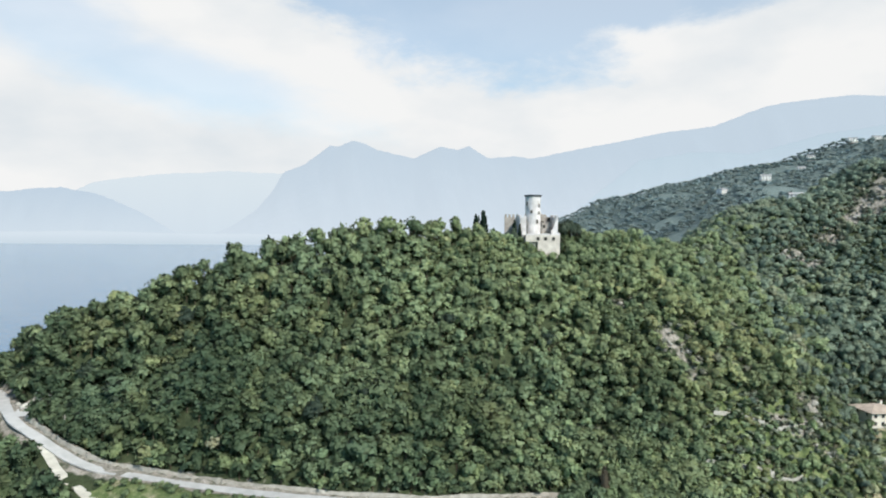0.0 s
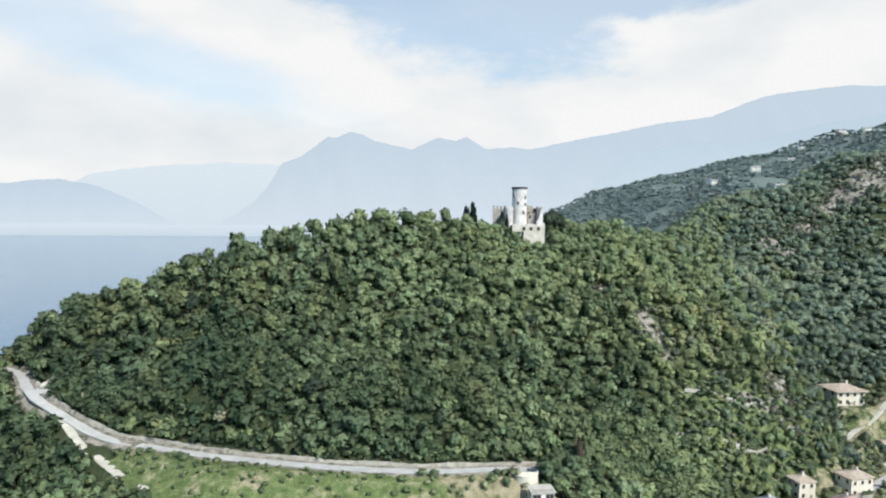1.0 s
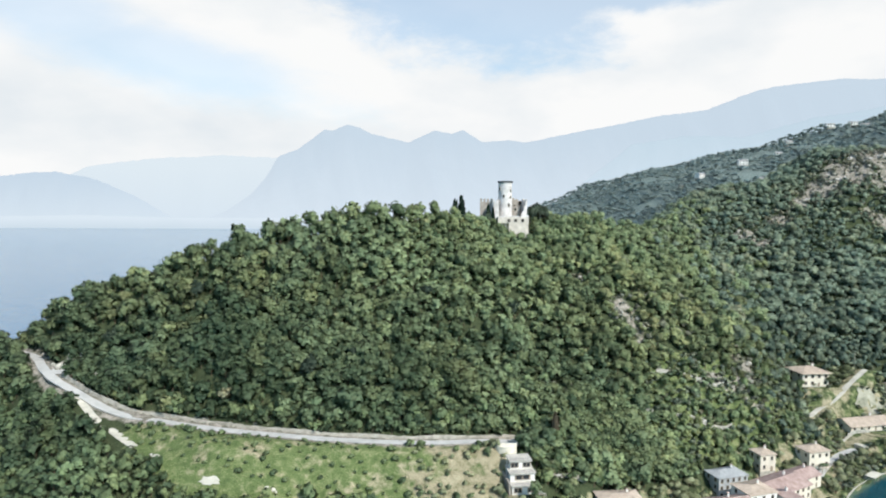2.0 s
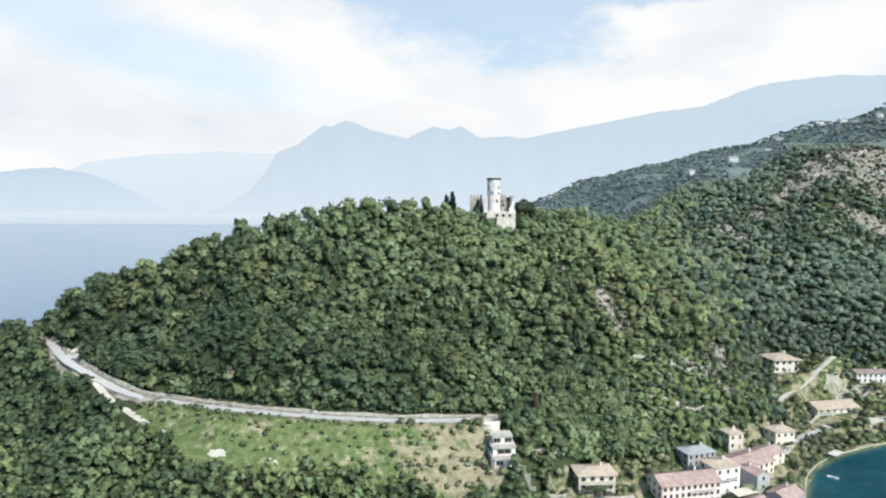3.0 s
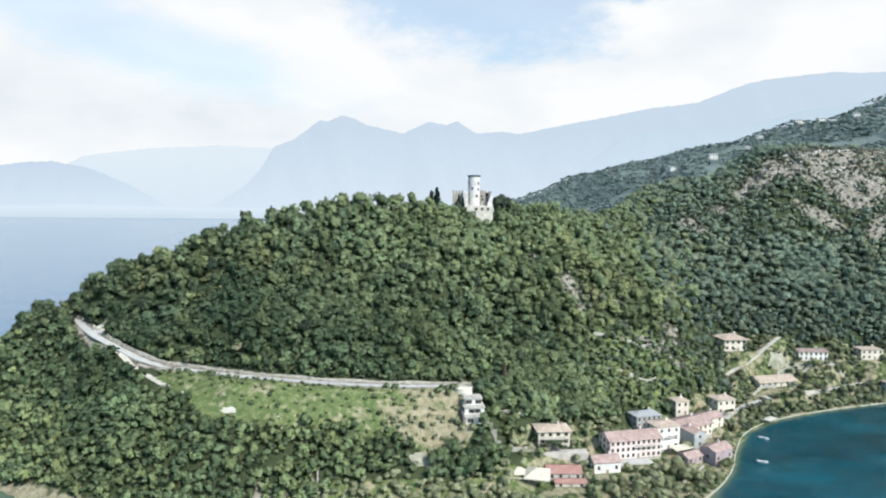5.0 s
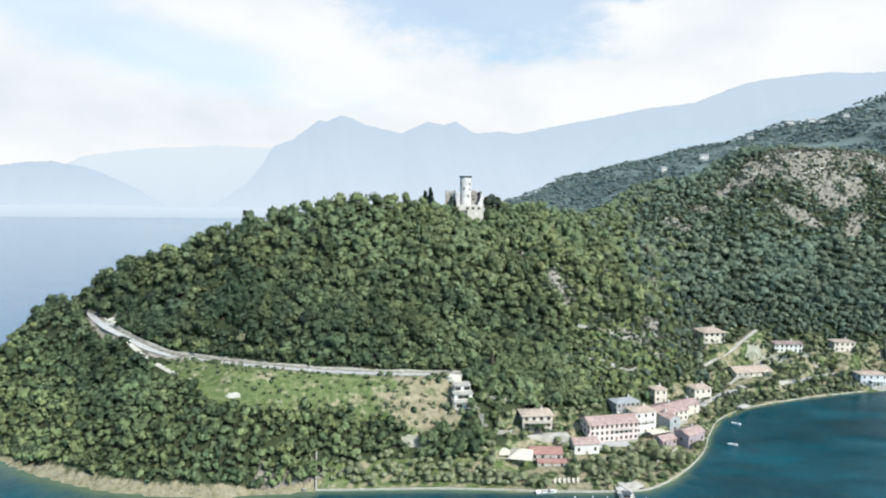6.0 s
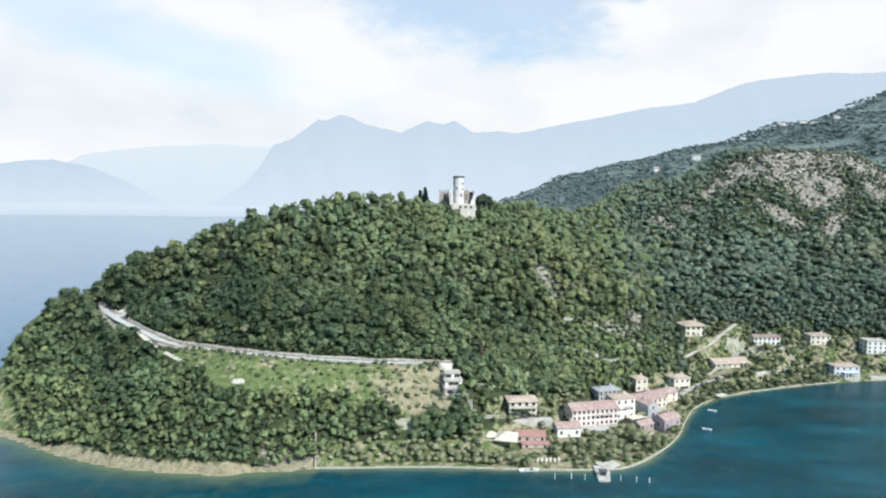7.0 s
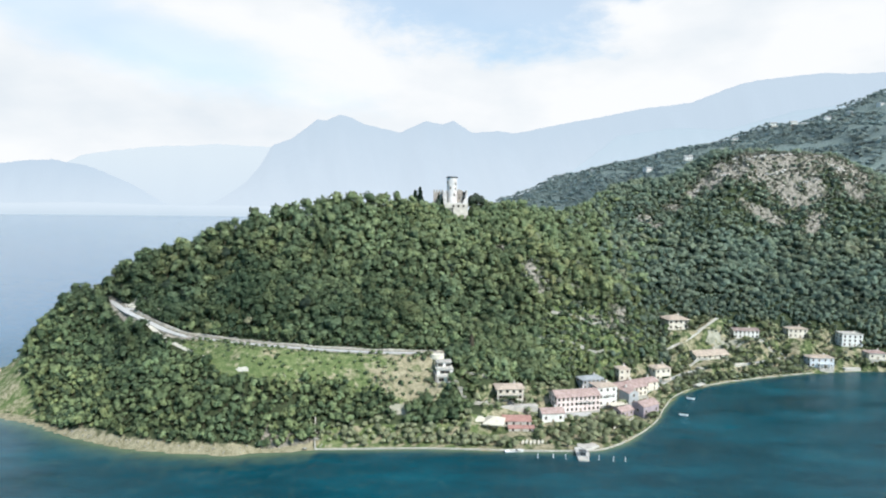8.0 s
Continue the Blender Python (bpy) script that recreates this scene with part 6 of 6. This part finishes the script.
def jetty():
    ob = thing("jetty", pose(104.5, 124.5, 0, 0, 0, -8), "wooden landing stage with pale deck on piles", "jetty")
    for k in range(14):
        p = part("plank", box_bm(-3.2, 3.2, -5.6 + k * 0.62, -5.05 + k * 0.62, 0.95, 1.07), M_WOOD_PALE, ob)
    for x in (-2.9, 2.9):
        part("beam", box_bm(x - 0.12, x + 0.12, -5.6, 3.0, 0.72, 0.94), M_WOOD, ob)
        for y in (-5.2, -1.6, 2.0):
            part("support_post", box_bm(x - 0.13, x + 0.13, y - 0.13, y + 0.13, -2.0, 1.9), M_WOOD, ob)
    part("ramp", box_bm(-1.4, 1.4, 3.0, 7.5, 0.85, 1.05), M_CONCRETE, ob)
    return ob


jetty()


def landing_stage(x, y, turn):
    """A floating white pontoon with a roofed waiting hut and railings."""
    ob = thing("landing_stage", pose(x, y, 0, 0, 0, turn) @ Matrix.Diagonal((0.75, 0.66, 1, 1)), "pale floating landing stage with dark-windowed waiting hut", "landing stage")
    bm = box_bm(-3.4, 3.4, -5.0, 4.0, -0.5, 0.75)
    bmesh.ops.bevel(bm, geom=bm.edges[:], offset=0.12, segments=1, affect="EDGES")
    part("pontoon", bm, M_CONCRETE, ob)
    part("hut_wall", box_bm(-2.0, 2.0, 0.4, 3.4, 0.75, 3.0), M_PLASTER_GREY, ob)
    part("hut_window", box_bm(-1.7, 1.7, 0.32, 0.42, 1.2, 2.6), M_GLASS, ob)
    part("hut_roof", box_bm(-2.4, 2.4, -0.2, 3.8, 3.0, 3.22), M_METAL, ob, "dark flat hut roof")
    for sx in (-3.2, 3.2):
        for k in range(6):
            part("rail_post", box_bm(sx - 0.05, sx + 0.05, -4.8 + k * 1.0, -4.7 + k * 1.0, 0.75, 1.8), M_BOAT, ob)
        part("handrail", box_bm(sx - 0.06, sx + 0.06, -4.85, 0.4, 1.75, 1.87), M_BOAT, ob)
    for sx in (-3.3, 3.3):
        part("fender", box_bm(sx - 0.25, sx + 0.25, -5.3, -5.0, -0.2, 0.6), M_METAL, ob)


landing_stage(103.2, 117.6, -6)


def boat_shelter(x, y, turn):
    """A flat pale roof on posts over a moored boat at the water's edge."""
    ob = thing("boat_shelter", pose(x, y, 0, 0, 0, turn), "low boat shelter with pale flat roof on the shore", "boat shelter")
    part("roof", box_bm(-4.2, 4.2, -2.0, 2.0, 2.3, 2.5), M_PATH, ob)
    for px in (-3.9, 0, 3.9):
        for py in (-1.8, 1.8):
            part("post", box_bm(px - 0.09, px + 0.09, py - 0.09, py + 0.09, -1.2, 2.3), M_WOOD, ob)
    part("back_wall", box_bm(-4.2, 4.2, 1.95, 2.15, -1.0, 2.3), M_STONE_DARK, ob)
    BUILT.append((x, y, 4.5))


boat_shelter(206.5, 219.5, 33)


def beached_boat(x, y, turn):
    """A small rowing boat pulled up on the lawn, on two bearers."""
    z = float(land_height(np.array([x]), np.array([y]))[0])
    ob = thing("rowing_boat", pose(x, y, z + 0.15, 0, 0, turn), "white rowing boat pulled up on the lakeside lawn", "boat", "rowing boats ashore")
    part("hull", hull_bm(3.9, 1.35, 0.55), M_CANVAS, ob)
    for s in (-0.8, 0.5):
        part("seat", box_bm(s - 0.15, s + 0.15, -0.6, 0.6, 0.32, 0.40), M_WOOD_PALE, ob)
    for s in (-1.3, 1.1):
        part("bearer", box_bm(s - 0.1, s + 0.1, -0.8, 0.8, -0.25, 0.06), M_WOOD, ob)


for k in range(6):
    beached_boat(78.0 + k * 1.95, 133.2 + (k % 2) * 0.5, 72 + k)
    BUILT.append((78.0 + k * 1.95, 132.5, 3.4))


def parasol(x, y, canvas, label, size=1.0):
    z = float(land_height(np.array([x]), np.array([y]))[0])
    ob = thing("parasol", pose(x, y, z) @ Matrix.Scale(size, 4), label, "parasol", "parasols")
    part("pole", box_bm(-0.04, 0.04, -0.04, 0.04, -0.2, 2.5), M_WOOD, ob)
    bm = bmesh.new()
    bmesh.ops.create_cone(bm, cap_ends=False, segments=8, radius1=1.5, radius2=0.04, depth=0.7)
    bmesh.ops.solidify(bm, geom=bm.faces[:], thickness=0.03)
    c = part("canopy", bm, canvas, ob)
    c.matrix_basis = pose(0, 0, 2.35)


parasol(101.5, 167.5, M_TEAL, "teal canvas parasol beside the hotel", 1.5)
parasol(103.5, 170.0, M_CANVAS, "cream canvas parasol beside the hotel", 1.3)


def marquee(x, y, w, d, turn):
    """Two peaked canvas roofs on posts."""
    z = float(land_height(np.array([x]), np.array([y]))[0])
    BUILT.append((x, y, 0.55 * w))
    BUILT.append((x, y - 5, 0.5 * w))
    ob = thing("marquee", pose(x, y, z, 0, 0, turn), "large cream canvas marquee with two peaks beside the red-roofed shed", "marquee")
    part("canopy", roof_bm(w * 0.62, d, 2.6, 0.3, "hip", 0.08), M_CANVAS_WHITE, ob).matrix_basis = pose(w * 0.18, 0, 2.5)
    part("canopy", roof_bm(w * 0.40, d * 0.7, 1.6, 0.3, "hip", 0.08), M_CANVAS_WHITE, ob).matrix_basis = pose(-w * 0.32, d * 0.12, 2.35, 0, 0, 12)
    part("valance", box_bm(-w / 2 - 0.28, w / 2 + 0.28, -d / 2 - 0.3, -d / 2 - 0.26, 2.1, 2.45), M_CANVAS_WHITE, ob)
    for px in (-w / 2, 0, w / 2):
        for py in (-d / 2, d / 2):
            part("post", box_bm(px - 0.06, px + 0.06, py - 0.06, py + 0.06, -1.0, 2.5), M_METAL, ob)


marquee(63.0, 150.0, 16, 11, -14)


def awning(x, y, z, w, d, turn):
    ob = thing("awning", pose(x, y, z, 0, 0, turn), "white awning over the restaurant terrace", "awning")
    bm = box_bm(-w / 2, w / 2, -d / 2, d / 2, 0, 0.12)
    for v in bm.verts:
        v.co.z += 0.12 * (v.co.y + d / 2)
    part("canopy", bm, M_CANVAS_WHITE, ob)
    for px in (-w / 2 + 0.2, 0, w / 2 - 0.2):
        part("post", box_bm(px - 0.05, px + 0.05, -d / 2 + 0.1, -d / 2 + 0.2, -3.2, 0.02), M_METAL, ob)


awning(139.5, 177.2, 4.6, 11, 4.5, 20)


def kiosk():
    x, y = -247, 240
    z = float(land_height(np.array([x]), np.array([y]))[0])
    ob = thing("beach_kiosk", pose(x, y, z, 0, 0, 35), "small white beach kiosk with green awning", "kiosk")
    part("wall", box_bm(-4, 4, -2.2, 2.2, -1, 2.8), M_PLASTER_WHITE, ob)
    part("roof", roof_bm(8, 4.4, 1.2, 0.5, "gable", 0.15), M_TILE_PALE, ob).matrix_basis = pose(0, 0, 2.85)
    part("awning", box_bm(-3.8, 3.8, -4.4, -2.3, 2.3, 2.42), M_TEAL, ob, "green canvas awning")


kiosk()


def car(x, y, z, turn, label, paint):
    ob = thing("car", pose(x, y, z, 0, 0, turn), label, "car", "parked cars")
    bm = box_bm(-2.1, 2.1, -0.86, 0.86, 0.32, 0.85)
    bmesh.ops.bevel(bm, geom=bm.edges[:], offset=0.14, segments=2, affect="EDGES")
    body = part("body", bm, paint, ob)
    bm = box_bm(-1.3, 1.15, -0.74, 0.74, 0.84, 1.45, taper=0.28)
    bmesh.ops.bevel(bm, geom=bm.edges[:], offset=0.08, segments=2, affect="EDGES")
    part("cabin", bm, M_GLASS, ob)
    part("roof", box_bm(-0.98, 0.85, -0.47, 0.47, 1.43, 1.49), paint, ob)
    for wx in (-1.3, 1.3):
        for wy in (-0.82, 0.82):
            bm = bmesh.new()
            bmesh.ops.create_cone(bm, cap_ends=True, segments=14, radius1=0.32, radius2=0.32, depth=0.2)
            w = part("wheel", bm, M_METAL, ob)
            w.matrix_basis = pose(wx, wy, 0.32, 90, 0, 0)


car(76.5, 165.2, 8.8, 4, "dark grey car parked on the terrace", M_METAL)


def utility_pole(x, y, h):
    z = float(land_height(np.array([x]), np.array([y]))[0])
    ob = thing("utility_pole", pose(x, y, z), "thin grey utility pole on the slope", "pole", "utility poles")
    bm = bmesh.new()
    bmesh.ops.create_cone(bm, cap_ends=True, segments=8, radius1=0.16, radius2=0.1, depth=h)
    bmesh.ops.translate(bm, verts=bm.verts, vec=(0, 0, h / 2 - 0.3))
    part("pole", bm, M_CONCRETE, ob)
    part("crossarm", box_bm(-0.9, 0.9, -0.06, 0.06, h - 1.0, h - 0.85), M_WOOD, ob)


utility_pole(247, 290, 9)
utility_pole(-127, 208, 8)


# ---- houses on the far slope ----
M_TILE_FAR = grained("roof_tile_weathered", (0.36, 0.35, 0.34), (0.52, 0.50, 0.49), 0.5)
far_spots = ((392, 640), (420, 655), (300, 560), (705, 1000), (735, 985), (760, 990), (800, 985), (840, 980), (610, 960), (560, 900), (470, 840), (380, 780), (905, 985), (230, 620), (215, 690))
for x, y in far_spots:
    z = float(land_height(np.array([x]), np.array([y]))[0])
    house(x, y, z, rng.uniform(9, 15), rng.uniform(8, 10), rng.uniform(5, 7.5), rng.uniform(-30, 30), "small pale farmhouse on the far slope", M_PLASTER_WHITE, M_TILE_FAR, "gable", 2.0, 0.4, 2, 3, 1,
          chimney=False, group="farmhouses on the far slope", door=False)


def porch(x, y, z, w, d, h, turn, label):
    """A pillared porch: paved floor, square pillars and a flat roof slab."""
    ob = thing("porch", pose(x, y, z, 0, 0, turn), label, "porch", "")
    part("floor_slab", box_bm(-w / 2, w / 2, -d / 2, d / 2, -2.4, 0), M_CONCRETE, ob)
    part("roof_slab", box_bm(-w / 2 - 0.2, w / 2 + 0.2, -d / 2 - 0.2, d / 2, h, h + 0.35), M_PLASTER_BLUE, ob)
    for k in range(5):
        u = -w / 2 + 0.3 + k * (w - 0.6) / 4
        part("pillar", box_bm(u - 0.22, u + 0.22, -d / 2, -d / 2 + 0.44, 0, h), M_PLASTER_WHITE, ob)
    return ob


porch(312.5, 253.9, 2.6, 10, 3.0, 3.2, -2, "pale blue pillared porch on the shore side of the boathouse")

# ---- planting ----
rng = random.Random(31)
for x, y in free_spots(ORCHARD, 4.2, 2, 0.74):
    dry = x > -2 + rng.uniform(-8, 8)
    plant("olive_shrub" if dry and rng.random() < 0.5 else "shrub", x, y, rng.uniform(0.6, 1.3) * (1.2 if dry else 0.9),
          "small rounded orchard bush on the dry slope" if dry else "small dark orchard bush in the meadow", "orchard bushes", rng)
for x, y in free_spots(ORCHARD, 3.7, 12, 0.55):
    if x > 0:
        plant("olive_shrub", x, y, rng.uniform(0.5, 1.0), "small pale bush on the dry slope", "orchard bushes", rng)
for k in range(30):
    plant(rng.choice(("olive_shrub", "garden_tree", "shrub", "olive_tree")), 45 + rng.uniform(0, 24), 159 + rng.uniform(0, 22), rng.uniform(0.55, 1.0), "bushy yellow-green garden plant near the villa", "garden shrubs", rng)
for x, y in free_spots(GROVE, 3.5, 3, 0.95):
    plant("olive_tree", x, y, rng.uniform(0.65, 1.05), "grey-green olive tree in the shore grove", "olive trees by the shore", rng)
for x, y in free_spots(VILLAGE, 4.1, 4, 0.86, 0.6):
    east = x > 190
    if east and rng.random() < 0.55:
        plant("garden_tree", x, y, rng.uniform(0.6, 1.35), "bushy grey-green garden tree on the terraces", "garden trees", rng)
    elif rng.random() < (0.35 if east else 0.60):
        plant("olive_tree", x, y, rng.uniform(0.65, 1.25), "grey-green olive tree between the houses", "garden trees", rng)
    elif rng.random() < 0.5:
        plant("shrub", x, y, rng.uniform(1.0, 1.7), "round green garden shrub near the houses", "garden shrubs", rng)
    else:
        plant("garden_tree", x, y, rng.uniform(0.75, 1.25), "leafy yellow-green garden tree beside the houses", "garden trees", rng)
for k in range(13):
    plant("tree", 21 + rng.uniform(0, 27), 146 + rng.uniform(0, 9), rng.uniform(0.95, 1.3), "large dark broadleaf tree below the orchard", "large trees below the orchard", rng)
for x, y, wide, tall in ((-57.7, 256, 3.6, 13.0), (-48.3, 258, 5.4, 14.6), (-41.8, 257, 3.2, 12.0), (-33.8, 259, 3.2, 11.6), (-27.1, 260, 3.2, 10.6), (-20.4, 261, 5.8, 13.0), (-8.5, 262, 5.4, 10.6), (-2.1, 266, 3.2, 8.6),
                         (3.4, 268, 4.0, 9.8), (10.8, 270, 3.4, 10.5), (-78, 254, 4.4, 11.0), (-104, 250, 4.2, 10.0), (47, 281, 3.0, 7.0), (51, 279, 3.2, 7.4), (56, 278, 3.2, 7.4), (61, 279, 3.2, 7.6), (66, 283, 3.6, 8.2)):
    plant("tree", x, y, (wide / 3.2, wide / 3.2, tall / 7.2), "broad dark tree standing out on the ridge", "trees on the ridge", rng)
bay = smooth_line([(a, b, 0) for a, b in SHORE[15:26]], 1.9)
for k in range(len(bay) - 1):
    t = (bay[k + 1] - bay[k])[:2]
    t = t / np.hypot(*t)
    if rng.random() < 0.72 and not 300 < bay[k, 0] < 340 and not 198 < bay[k, 0] < 214:
        off = rng.uniform(1.3, 3.4)
        plant(rng.choice(("garden_tree", "shrub", "olive_shrub", "shrub")), bay[k, 0] - t[1] * off, bay[k, 1] + t[0] * off, rng.uniform(0.6, 1.15), "grey-green bush leaning over the quay", "bushes along the quay", rng)
for x, y, wide, tall in ((64.5, 296, 4.0, 12.0), (68.5, 298, 4.4, 13.0), (72.5, 299, 3.8, 10.5), (39.5, 290, 2.8, 9.5)):
    plant("dark_tree", x, y, (wide / 3.2, wide / 3.2, tall / 7.2), "broad dark evergreen oak beside the castle", "dark trees beside the castle", rng)
for k in range(9):
    plant("shrub", 69.6 + k * 1.75, 167.6 + rng.uniform(-0.4, 0.4), rng.uniform(0.8, 1.15), "clipped green shrub in front of the villa", "shrubs before the villa", rng)
plant("pale_tree", -70.4, 195.5, 1.15, "pale straw-coloured tree at the foot of the hill", "pale trees on the hill", rng)
plant("pale_tree", -1.0, 214.0, 0.95, "pale straw-coloured tree on the hillside", "pale trees on the hill", rng)
for x, y, wide, tall in ((-112, 214, 5.0, 9.5), (-60, 222, 4.6, 9.0), (-38, 199, 5.0, 10.0), (-22, 204, 4.4, 9.0), (-96, 236, 4.8, 9.5), (6, 232, 4.2, 8.0), (-128, 226, 4.6, 9.0), (48, 240, 4.0, 7.5), (-44, 245, 4.4, 9.0), (140, 268, 4.6, 8.5)):
    plant("dark_tree", x, y, (wide / 3.2, wide / 3.2, tall / 7.2), "broad dark evergreen oak in the hillside wood", "dark oaks in the wood", rng)
for x, y in free_spots(BEACH, 8.0, 8, 0.42):
    plant("shrub", x, y, rng.uniform(0.7, 1.4), "low shrub on the grassy point", "shrubs on the point", rng)

near_woods()
far_woods()
